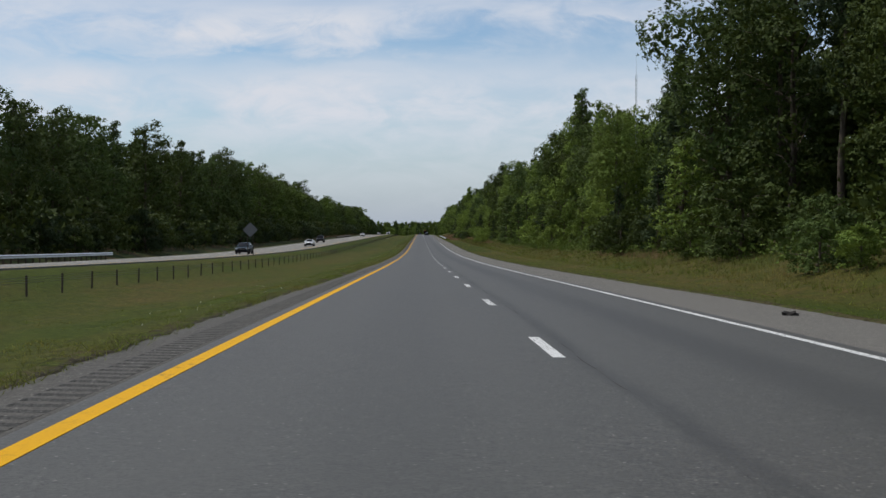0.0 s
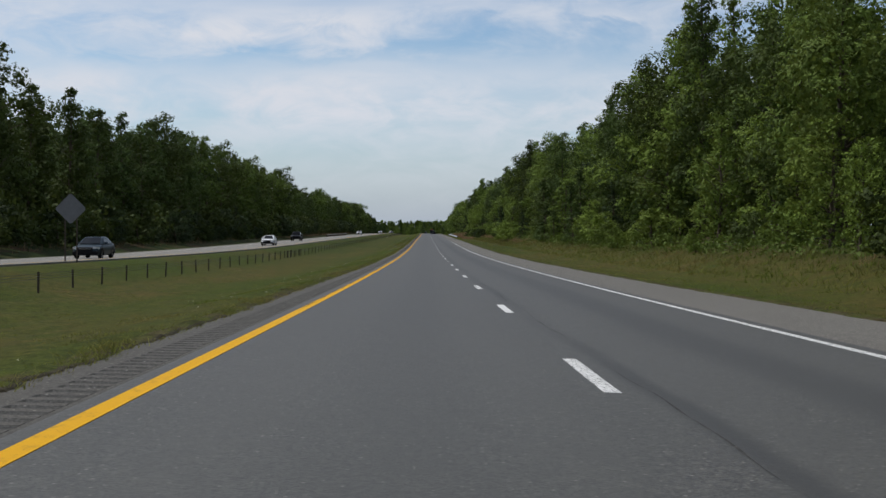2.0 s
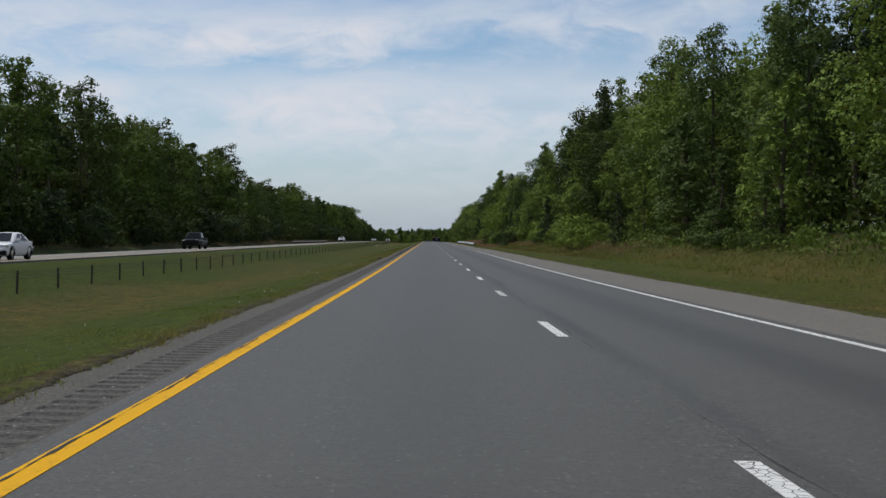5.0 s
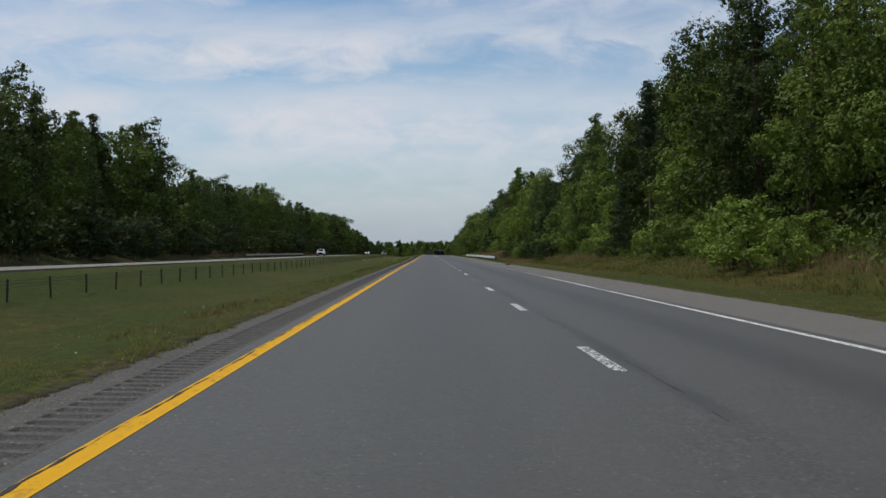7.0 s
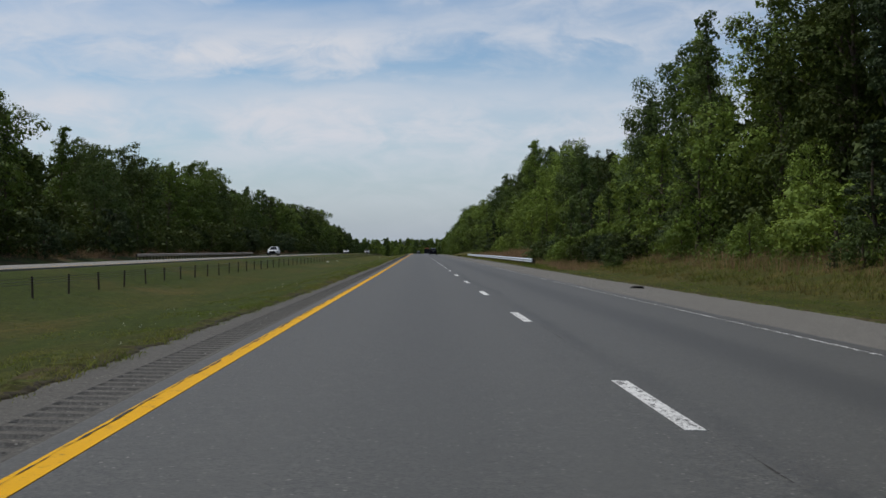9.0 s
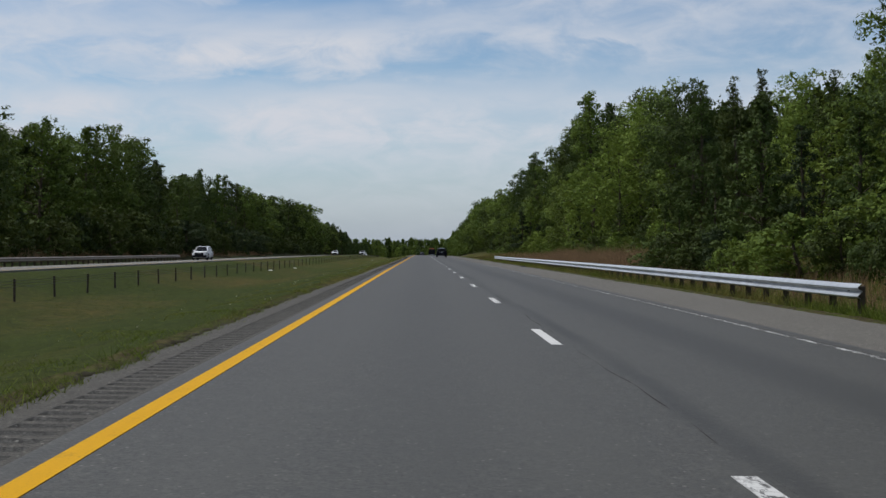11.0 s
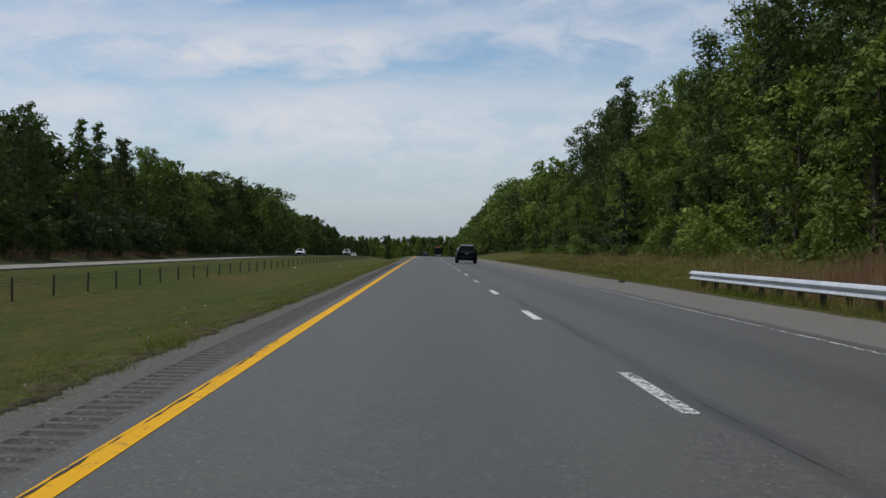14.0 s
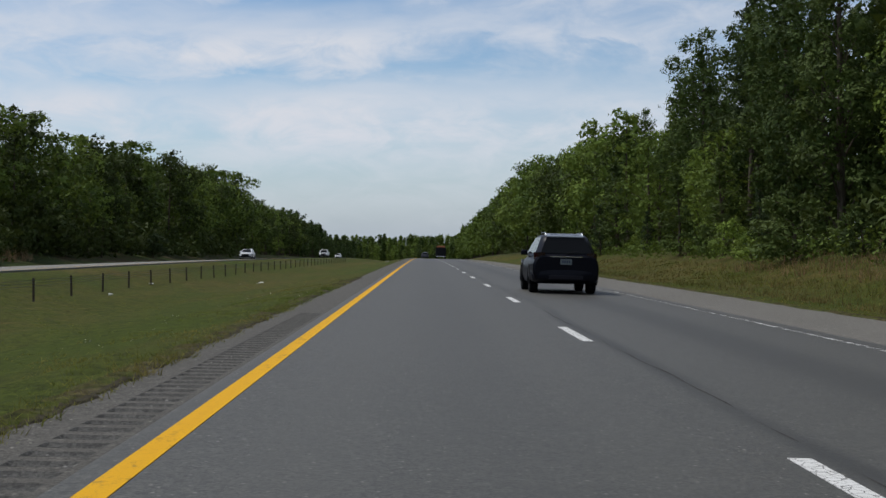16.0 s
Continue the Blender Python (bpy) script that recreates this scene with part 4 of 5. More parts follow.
# ---------------------------------------------------------------- guardrails
BEAM = [(0.0, 0.0), (0.03, 0.004), (0.088, 0.024), (0.096, 0.038), (0.088, 0.060), (0.012, 0.128), (0.0, 0.146), (0.010, 0.160), (0.086, 0.200), (0.096, 0.218), (0.086, 0.242), (0.024, 0.300), (0.0, 0.312)]


def guardrail(x, side, y0, y1, height, ground, label, metal, words, spacing=1.905):
    """A W-beam on posts; side: +1 when its face looks to smaller x."""
    root = tagged(new("guardrail"), label, "guardrail", "roadside guardrails")
    root.location = (x, y0, 0)
    ys = np.concatenate([[y0, y0 + 0.35], np.arange(y0 + 2.5, y1 - 1, 2.5), [y1 - 0.35, y1]])
    flare = np.concatenate([[0.10, 0.02], np.zeros(len(ys) - 4), [0.02, 0.10]])
    P = np.array(BEAM)
    front = np.stack([np.stack([-side * P[:, 0] + side * fl, np.full(len(P), y - y0), P[:, 1] + height - 0.312 + float(ground(np.array(x), np.array(y)))], 1) for y, fl in zip(ys, flare)])
    back = front.copy()
    back[:, :, 0] += side * 0.006
    n, m = len(ys), len(P)
    V = np.concatenate([front.reshape(-1, 3), back.reshape(-1, 3)])
    F = [tuple(r) for r in grid_faces(m, n)] + [tuple(int(q) + n * m for q in r[::-1]) for r in grid_faces(m, n)]
    for j in (0, n - 1):
        F += [(j * m + i, j * m + i + 1, n * m + j * m + i + 1, n * m + j * m + i) for i in range(m - 1)]
    sharp(part("beam", (V, F), metal, root, words), 50)
    pm = mesh_of("post", *box_arrays(-0.07, 0.07, -0.065, 0.065, -0.4, height - 0.06, 0.015), WOOD_POST)
    bm_ = mesh_of("block", *box_arrays(-0.10, 0.10, -0.075, 0.075, -0.17, 0.17, 0.012), WOOD_POST)
    y = y0 + 0.6
    while y < y1 - 0.2:
        g = float(ground(np.array(x), np.array(y)))
        p = part("post", pm, None, root)
        p.location = (side * 0.29, y - y0, g)
        b = part("block", bm_, None, p)
        b.location = (-side * 0.18, 0, height - 0.16)
        y += spacing
    return root


RUSTY_RAIL = mat_plain("rusty_rail", (0.27, 0.235, 0.20), 0.65, 0.3, 0.2, 0.3, 3.0)
RAIL = mat_plain("weathered_rail", (0.56, 0.57, 0.58), 0.36, 0.5, 0.55, 0.15, 2.0)
guardrail(7.45, 1, 451.0, 586.0, 0.72, ground_z, "long galvanised steel guardrail on dark posts before tall brown grass", RAIL, "galvanised W-shaped beam")
guardrail(-33.3, -1, 40.0, 134.0, 0.72, lambda x, y: opposite_z(-32.6, y) - 0.02, "galvanised steel guardrail at the far edge of the opposite road", RAIL, "galvanised W-shaped beam")
guardrail(-33.3, -1, 492.0, 593.0, 0.72, lambda x, y: opposite_z(-32.6, y) - 0.02, "weathered grey-brown steel guardrail at the far edge of the opposite road", RUSTY_RAIL, "weathered grey-brown W-shaped beam")

# ---------------------------------------------------------------- road sign seen from behind, and the mast in the wood
SIGN_BACK = mat_plain("bare_aluminium", (0.17, 0.175, 0.18), 0.6, 0.4, 0.3, 0.1, 3.0)


def road_sign(x, y):
    root = tagged(new("road_sign"), "bare grey back of a diamond warning sign on two posts", "sign")
    g = float(ground_z(x, y))
    root.location = (x, y, g)
    c, r, k = 3.1, 0.86, 0.07
    ring = []
    for a in (0, 90, 180, 270):
        d = np.array([math.cos(radians(a)), math.sin(radians(a))])
        e = np.array([-d[1], d[0]])
        ring += [d * r - (d + e) * k + 0 * e, d * r - (d - e) * k]
    ring = [ring[i] for i in range(8)]
    order = sorted(range(8), key=lambda i: math.atan2(ring[i][1], ring[i][0]))
    V = [(ring[i][0], 0.0, ring[i][1] + c) for i in order] + [(ring[i][0], 0.008, ring[i][1] + c) for i in order]
    F = [tuple(range(8)), tuple(range(15, 7, -1))] + [(i, 8 + i, 8 + (i + 1) % 8, (i + 1) % 8) for i in range(8)]
    part("panel", (np.array(V), F), SIGN_BACK, root, "diamond aluminium sheet")
    for dx in (-0.32, 0.32):
        p = part("post", joined([box_arrays(dx - 0.03, dx + 0.03, 0.02, 0.08, -0.4, c + 0.5)]), RUST, root)
    for dz in (-0.35, 0.35):
        part("brace", box_arrays(-0.45, 0.45, 0.0085, 0.02, c + dz - 0.03, c + dz + 0.03), SIGN_BACK, root)
    return root


road_sign(-20.8, 146.8)


def lattice_mast(x, y, tall):
    root = tagged(new("lattice_mast"), "slender pale lattice mast rising above the trees", "mast")
    root.location = (x, y, float(ground_z(x, y)))
    legs = [(0.11 * math.cos(a), 0.11 * math.sin(a)) for a in (0.3, 2.39, 4.49)]
    for lx, ly in legs:
        part("leg", tube([(lx, ly, 0), (lx, ly, tall)], [0.018, 0.018], 6), STEEL, root)
    bits = []
    z = 0.3
    k = 0
    while z < tall - 0.5:
        for i in range(3):
            (ax, ay), (bx, by) = legs[i], legs[(i + 1) % 3]
            bits.append(tube([(ax, ay, z), (bx, by, z + 0.5)], [0.008, 0.008], 4))
        z += 0.5
    part("bracing", joined(bits), STEEL, root)
    part("aerial", tube([(0, 0, tall - 0.4), (0, 0, tall + 2.0)], [0.02, 0.012], 5), STEEL, root)
    return root


lattice_mast(24.8, 156.0, 20.2)

# ---------------------------------------------------------------- grasses


def mat_blade(name, green, dry):
    m = Mat(name, 0.8, 0.1)
    isl = m.island()
    big = m.noise(0.16, 4, 0.6, (1, 0.45, 1), (7, 3, 0))
    mid = m.noise(1.1, 4, 0.65)
    a = m.ramp(isl, [(0.0, tuple(c * 0.6 for c in green)), (0.6, green), (1.0, tuple(c * 1.6 for c in green))])
    b = m.ramp(isl, [(0.0, tuple(c * 0.55 for c in dry)), (0.6, dry), (1.0, tuple(min(1, c * 1.5) for c in dry))])
    fac = m.math("MULTIPLY", m.rng(big, 0.40, 0.62), m.rng(mid, 0.28, 0.6), True)
    tone = m.mix(fac, a, b)
    m.color(tone)
    tr = m.n("BsdfTranslucent")
    m.link(tone, tr.inputs[0])
    sh = m.n("MixShader")
    sh.inputs[0].default_value = 0.45
    m.link(m.b.outputs[0], sh.inputs[1])
    m.link(tr.outputs[0], sh.inputs[2])
    m.link(sh.outputs[0], m.nt.nodes["Material Output"].inputs[0])
    return m.m


BLADE = mat_blade("grass_blades", (0.108, 0.142, 0.024), (0.22, 0.18, 0.060))
SEDGE = mat_blade("brown_sedge", (0.25, 0.16, 0.088), (0.33, 0.225, 0.13))


def blades(x, y, tall, wide, per, lean, rng, height):
    n = len(x) * per
    bx = np.repeat(x, per) + rng.normal(0, 0.05, n)
    by = np.repeat(y, per) + rng.normal(0, 0.05, n)
    bz = height(bx, by) - 0.02
    h = np.repeat(tall, per) * rng.uniform(0.5, 1.25, n)
    ang = rng.uniform(0, 2 * np.pi, n)
    w = wide * rng.uniform(0.7, 1.4, n)
    dx, dy = np.cos(ang) * w, np.sin(ang) * w
    tip = rng.normal(0, lean, (n, 2)) * h[:, None]
    V = np.stack([np.stack([bx - dx, by - dy, bz], 1), np.stack([bx + dx, by + dy, bz], 1), np.stack([bx + tip[:, 0], by + tip[:, 1], bz + h], 1)], 1).reshape(-1, 3)
    return V, np.arange(n * 3).reshape(-1, 3)


def grass_patch(name, sets, material, label):
    V = np.concatenate([v for v, _ in sets])
    return tagged(new(name, mesh_of(name, V, np.arange(len(V)).reshape(-1, 3), material)), label, "grass", kind="stuff")


gr = np.random.RandomState(5)


def mat_thatch():
    m = Mat("edge_thatch", 0.95, 0.08)
    k = m.noise(7, 5, 0.75)
    brown = m.ramp(k, [(0.34, (0.020, 0.016, 0.009)), (0.5, (0.050, 0.041, 0.018)), (0.66, (0.090, 0.078, 0.036))])
    green = m.ramp(k, [(0.34, (0.014, 0.020, 0.004)), (0.5, (0.042, 0.052, 0.009)), (0.66, (0.080, 0.088, 0.018))])
    m.color(m.mix(m.rng(m.noise(1.3, 4, 0.7), 0.42, 0.60), brown, green))
    m.bump(k, 0.8, 0.03)
    return m.m


THATCH = mat_thatch()
SOIL = mat_plain("edge_soil", (0.042, 0.036, 0.022), 0.95, 0.1, 0, 0.5, 9.0)


def patchy(n, x0, x1, y0, y1, power, rng):
    """Places over a plot, thicker where a slow wave is high."""
    x, y = rng.uniform(x0, x1, n * 3), rng.uniform(y0, y1, n * 3)
    w = np.abs(np.sin(x * 0.9 + y * 0.13) * np.sin(y * 0.41 + x * 0.3) + 0.35 * np.sin(y * 1.7 + x * 2.1))
    keep = rng.rand(n * 3) < np.clip(w, 0.08, 1) ** power
    return x[keep][:n], y[keep][:n]


x, y = patchy(66000, -7.2, -4.6, 0, 665, 0.12, gr)
s1 = blades(x, y, gr.uniform(0.02, 0.065, len(x)), 0.0045, 3, 0.9, gr, rough_ground)
x, y = patchy(28000, -20.2, -7.0, 10, 700, 0.12, gr)
s2 = blades(x, y, gr.uniform(0.02, 0.06, len(x)), 0.008, 3, 0.9, gr, rough_ground)
# the turf's ragged lip over the pavement's edge: a dark soil face under a grassy top
def turf_lip(y):
    return -4.47 + 0.035 * np.sin(y * 2.3) * np.sin(y * 0.37) + 0.03 * np.sin(y * 5.9 + 1) * np.sin(y * 0.71) + 0.04 * np.sin(y * 0.13 + 2)


ys = np.arange(-10, 668, 0.09)
lip = turf_lip(ys) + gr.normal(0, 0.016, len(ys))
up = 0.012 + 0.024 * np.abs(np.sin(ys * 1.7) * np.sin(ys * 0.31 + 1)) * gr.rand(len(ys)) + gr.normal(0, 0.006, len(ys))
base = our_z(lip, ys)
rows = [(lip + 0.02, base - 0.012), (lip - 0.01, base + up * 0.5), (lip - 0.05, base + up), (lip - 0.20, base + up * 1.1 + gr.normal(0, 0.008, len(ys))), (lip - 0.50, rough_ground(lip - 0.50, ys) - 0.02)]
for name, chosen, mat, words in (("soil_edge", rows[:3], SOIL, "dark crumbling soil at the pavement's edge"), ("turf_edge", rows[2:], THATCH, "ragged brown thatch of grass over the pavement's edge")):
    V = np.stack([np.stack([a, ys, b], 1) for a, b in chosen], 1).reshape(-1, 3)
    tagged(new(name, mesh_of(name, V, grid_faces(3, len(ys)), mat)), words, "turf", kind="stuff")
ys = np.arange(0, 690, 0.12)
lip = 6.44 + 0.10 * np.sin(ys * 0.21 + 1) * np.sin(ys * 0.05) + 0.06 * np.sin(ys * 1.9) * np.sin(ys * 0.43) + gr.normal(0, 0.025, len(ys))
base = our_z(lip, ys)
rows = [(lip - 0.03, base - 0.02), (lip + 0.05, base + 0.012 + 0.02 * gr.rand(len(ys))), (lip + 0.3, base - 0.005 + 0.03 * gr.rand(len(ys))), (lip + 0.75, rough_ground(lip + 0.75, ys) - 0.03)]
V = np.stack([np.stack([a, ys, b], 1) for a, b in rows], 1).reshape(-1, 3)
tagged(new("turf_edge", mesh_of("turf_edge", V, grid_faces(4, len(ys)), THATCH)), "ragged brown thatch of grass along the hard shoulder", "turf", kind="stuff")
y = gr.uniform(2, 685, 9000)
x = 6.47 + 0.10 * np.sin(y * 0.21 + 1) * np.sin(y * 0.05) + np.abs(gr.normal(0, 0.25, len(y)))
s7 = blades(x, y, gr.uniform(0.04, 0.12, len(y)), 0.010, 4, 0.8, gr, rough_ground)
# weeds that hang over the pavement's edge
y = gr.uniform(2, 660, 22000)
x = turf_lip(y) + 0.035 - np.abs(gr.normal(0, 0.16, len(y)))
s3 = blades(x, y, 0.03 + 0.15 * gr.rand(len(y)) * np.abs(np.sin(y * 0.83) * np.sin(y * 0.29 + 1)) ** 1.5, 0.0045, 6, 0.9, gr, lambda a, b: our_z(a, b) + 0.012)
x, y = patchy(500, -7.5, -4.65, 2, 660, 1.6, gr)
c = np.stack([x, y, rough_ground(x, y) + gr.uniform(0.05, 0.13, len(x))], 1)
v, f = leaves_at(c, 2, 0.02, 0.028, gr)
tagged(new("wildflowers", mesh_of("wildflowers", v, f, mat_plain("white_petals", (0.55, 0.54, 0.46), 0.8, 0.1, 0, 0.25, 20.0))), "tiny white wildflower heads in the median grass", "flowers", kind="stuff")
grass_patch("median_grass", [s1, s2, s3], BLADE, "short green and dry grass of the median")
x, y = patchy(26000, 6.55, 13.0, 10, 690, 0.5, gr)
s4 = blades(x, y, gr.uniform(0.03, 0.09, len(x)), 0.012, 3, 1.0, gr, rough_ground)
x, y = patchy(16000, 12.0, 19.0, 10, 690, 0.6, gr)
s5 = blades(x, y, gr.uniform(0.12, 0.42, len(x)), 0.014, 4, 0.6, gr, rough_ground)
x, y = patchy(9000, 6.8, 8.6, 440, 600, 0.3, gr)
s6 = blades(x, y, gr.uniform(0.12, 0.46, len(x)), 0.01, 4, 0.6, gr, rough_ground)
grass_patch("verge_grass", [s4, s5, s6, s7], BLADE, "rough green grass of the verge")
OLIVE = mat_blade("olive_grass", (0.110, 0.108, 0.030), (0.215, 0.155, 0.068))


def rough_stand(plots):
    """Upright dry grass over plots of (x0, x1, y0, y1, tufts, height)."""
    sets = []
    for x0, x1, y0, y1, n, tall in plots:
        x, y = patchy(n, x0, x1, y0, y1, 0.35, gr)
        lump = 0.62 + 0.55 * np.abs(np.sin(y * 0.33 + x * 0.8) * np.sin(y * 0.117 + 0.6 * x + 1.3))
        sets.append(blades(x, y, tall * lump * gr.uniform(0.5, 1.15, len(x)), 0.011, 3, 0.22, gr, rough_ground))
    return sets


grass_patch("tall_brown_grass", rough_stand([(9.4, 16.5, 507, 592, 16000, 1.15), (9.4, 15, 446, 507, 2200, 0.7), (15.5, 18, 92, 128, 600, 0.6), (14.5, 18.5, 300, 352, 1300, 0.75), (14.5, 18.5, 392, 446, 1000, 0.8), (14, 18, 604, 690, 1300, 0.65), (-42.5, -38.0, 470, 740, 7000, 1.2), (-42, -38, 60, 470, 2500, 0.6)]), SEDGE, "tall reddish-brown dry grass before the trees")
grass_patch("rough_grass", rough_stand([(9, 15.5, 590, 740, 7000, 0.28), (11.5, 16.5, 290, 446, 5500, 0.32), (14, 17, 40, 290, 2500, 0.34), (-5.9, -4.7, 336, 351, 420, 0.13), (-5.7, -4.6, 308, 334, 250, 0.11), (-6.6, -5.4, 288, 300, 250, 0.13)]), OLIVE, "knee-high olive and straw-coloured rough grass")

# ---------------------------------------------------------------- vehicles
TYRE = mat_plain("tyre_rubber", (0.011, 0.011, 0.012), 0.85, 0.1, 0, 0.2, 6.0)
ALLOY = mat_plain("alloy", (0.35, 0.35, 0.36), 0.35, 0.5, 0.9, 0.08, 4.0)
BLACK = mat_plain("black_plastic", (0.008, 0.008, 0.009), 0.6, 0.12, 0, 0.2, 4.0)
SILVER = mat_plain("silver_trim_sky_sheen", (0.30, 0.32, 0.35), 0.3, 0.5, 0.7, 0.08, 4.0)
CHROME = mat_plain("chrome", (0.62, 0.62, 0.64), 0.18, 0.5, 1.0, 0.05, 4.0)
PLATE = mat_plain("plate", (0.17, 0.20, 0.20), 0.5, 0.4, 0, 0.05, 8.0)
INK = mat_plain("plate_ink", (0.05, 0.07, 0.12), 0.6, 0.3, 0, 0.05, 8.0)
RED_LENS = mat_plain("red_lens", (0.014, 0.003, 0.004), 0.15, 0.6, 0, 0.1, 4.0)
CLEAR_LENS = mat_plain("clear_lens", (0.62, 0.64, 0.66), 0.12, 0.7, 0.3, 0.1, 8.0)


def mat_car(name, col, metal=0.0):
    m = Mat(name, 0.42, 0.10, metal)
    m.b.inputs["Coat Weight"].default_value = 0.08
    m.b.inputs["Coat Roughness"].default_value = 0.06
    dust = m.noise(1.4, 5, 0.65, world_space=False)
    m.color(m.mix(m.rng(dust, 0.35, 0.75, 0, 0.25), col, tuple(min(1, c * 0.85 + 0.006) for c in col)))
    return m.m


def mat_glass():
    m = Mat("tinted_glass", 0.08, 0.10)
    m.color((0.008, 0.009, 0.010))
    return m.m


GLASS = mat_glass()
NAVY = mat_car("navy_paint", (0.004, 0.0045, 0.009))
WHITE_CAR = mat_car("white_paint_car", (0.70, 0.71, 0.72))
BLUE_CAR = mat_car("dark_teal_paint", (0.020, 0.034, 0.044), 0.2)
BLACK_CAR = mat_car("black_paint", (0.012, 0.012, 0.014), 0.1)
BUMPER_GREY = mat_car("bumper_grey", (0.020, 0.019, 0.025))
GREY_CAR = mat_car("grey_paint", (0.10, 0.10, 0.11), 0.3)
ORANGE_BOX = mat_car("rusty_orange_paint", (0.22, 0.085, 0.04))


def loft_body(stations, round_top=False):
    """Lower body from (y, bottom, top, half width)."""
    V, F = [], []
    prof = [(0.0, 0.0), (0.80, 0.0), (0.93, 0.08), (0.985, 0.26), (1.0, 0.46), (0.985, 0.64), (0.95, 0.79), (0.885, 0.92), (0.79, 1.0), (0.0, 1.02)] if round_top else [(0.0, 0.0), (0.82, 0.0), (0.95, 0.10), (0.995, 0.32), (1.0, 0.55), (0.985, 0.80), (0.93, 0.95), (0.80, 1.0), (0.0, 1.03)]
    ring = [(u, w) for u, w in prof] + [(-u, w) for u, w in prof[-2:0:-1]]
    m = len(ring)
    for y, zb, zt, hw in stations:
        V += [(u * hw, y, zb + w * (zt - zb)) for u, w in ring]
    for j in range(len(stations) - 1):
        F += [(j * m + i, j * m + (i + 1) % m, (j + 1) * m + (i + 1) % m, (j + 1) * m + i) for i in range(m)]
    F += [tuple(range(m)), tuple(range(len(V) - 1, len(V) - m - 1, -1))]
    return np.array(V), F


def cabin_at(c, s):
    """Outline of the cabin at the height share s: rear y, front y, half width, z."""
    bulge = 0.05 * math.sin(math.pi * s)
    return (c["rear"][0] + (c["rear"][1] - c["rear"][0]) * s - bulge * 0.6, c["front"][0] + (c["front"][1] - c["front"][0]) * s + bulge, c["half"][0] + (c["half"][1] - c["half"][0]) * s + bulge * 0.5, c["z"][0] + (c["z"][1] - c["z"][0]) * s)


def loft_cabin(c):
    V, F = [], []
    rings = [(0, 0), (0.3, 0), (0.6, 0), (0.85, 0), (0.95, 0.03), (1.0, 0.10)]
    for s_, inset in rings:
        r, f, h, z = cabin_at(c, s_)
        r, f, h = r + inset, f - inset, h - inset
        k = 0.12
        V += [(-h + k, r, z), (h - k, r, z), (h, r + k * 1.4, z), (h, f - k * 2, z), (h - k, f - 0.02, z), (0, f + 0.04, z), (-h + k, f - 0.02, z), (-h, f - k * 2, z), (-h, r + k * 1.4, z)]
    m = 9
    for j in range(len(rings) - 1):
        F += [(j * m + i, j * m + (i + 1) % m, (j + 1) * m + (i + 1) % m, (j + 1) * m + i) for i in range(m)]
    F.append(tuple(range((len(rings) - 1) * m, len(rings) * m)))
    return np.array(V), F


def pane(points, out, thick=0.006):
    """A pane through four or more points, moved out along out."""
    P = np.array(points, float)
    o = np.array(out, float)
    n = len(P)
    V = np.concatenate([P + o * thick * 2.2, P + o * thick * 0.2])
    F = [tuple(range(n)), tuple(range(2 * n - 1, n - 1, -1))] + [(i, n + i, n + (i + 1) % n, (i + 1) % n) for i in range(n)]
    return V, F


def wheel_parts(root, x, y, r, w, side):
    prof = [(r * 0.62, -w / 2), (r * 0.93, -w / 2), (r, -w / 2 + 0.035), (r, w / 2 - 0.035), (r * 0.93, w / 2), (r * 0.62, w / 2)]
    k = 22
    V, F = [], []
    for i in range(k):
        a = 2 * math.pi * i / k
        V += [(t, q * math.cos(a), q * math.sin(a)) for q, t in prof]
    m = len(prof)
    for i in range(k):
        F += [(i * m + j, ((i + 1) % k) * m + j, ((i + 1) % k) * m + (j + 1) % m, i * m + (j + 1) % m) for j in range(m)]
    wheel = part("wheel", (np.array(V), F), TYRE, root, "black rubber tyre")
    sharp(wheel, 30)
    wheel.location = (x, y, r)
    bits = []
    o = side * (w / 2 - 0.03)
    ring = [(o, r * 0.63 * math.cos(a), r * 0.63 * math.sin(a)) for a in np.linspace(0, 2 * math.pi, 20, endpoint=False)]
    hub = [(o - side * 0.05, r * 0.52 * math.cos(a), r * 0.52 * math.sin(a)) for a in np.linspace(0, 2 * math.pi, 20, endpoint=False)]
    bits.append((np.array(ring + hub), [(i, (i + 1) % 20, 20 + (i + 1) % 20, 20 + i) for i in range(20)]))
    for q in range(5):
        a = 2 * math.pi * q / 5
        d, e = np.array((0, math.cos(a), math.sin(a))), np.array((0, -math.sin(a), math.cos(a)))
        P = [d * 0.03 - e * 0.045, d * r * 0.6 - e * 0.03, d * r * 0.6 + e * 0.03, d * 0.03 + e * 0.045]
        bits.append((np.array([tuple(np.array((o - side * 0.012, 0, 0)) + p) for p in P] + [tuple(np.array((o - side * 0.04, 0, 0)) + p) for p in P]), [(0, 1, 2, 3), (7, 6, 5, 4), (0, 4, 5, 1), (2, 6, 7, 3), (1, 5, 6, 2), (3, 7, 4, 0)]))
    part("rim", joined(bits), ALLOY, wheel, "five-spoke alloy rim")


def arch(root, x, y, r, side):
    n = 14
    V, F = [], []
    for i in range(n):
        a = math.pi * (-0.08 + 1.16 * i / (n - 1))
        for rr, dx in ((r * 1.06, 0.0), (r * 1.22, 0.0), (r * 1.22, -0.05), (r * 1.06, -0.09)):
            V.append((x + side * dx, y + rr * math.cos(a), r + rr * math.sin(a)))
    for i in range(n - 1):
        F += [(i * 4 + j, i * 4 + (j + 1) % 4, (i + 1) * 4 + (j + 1) % 4, (i + 1) * 4 + j) for j in range(4)]
    part("wheel_arch", (np.array(V), F), BLACK, root)


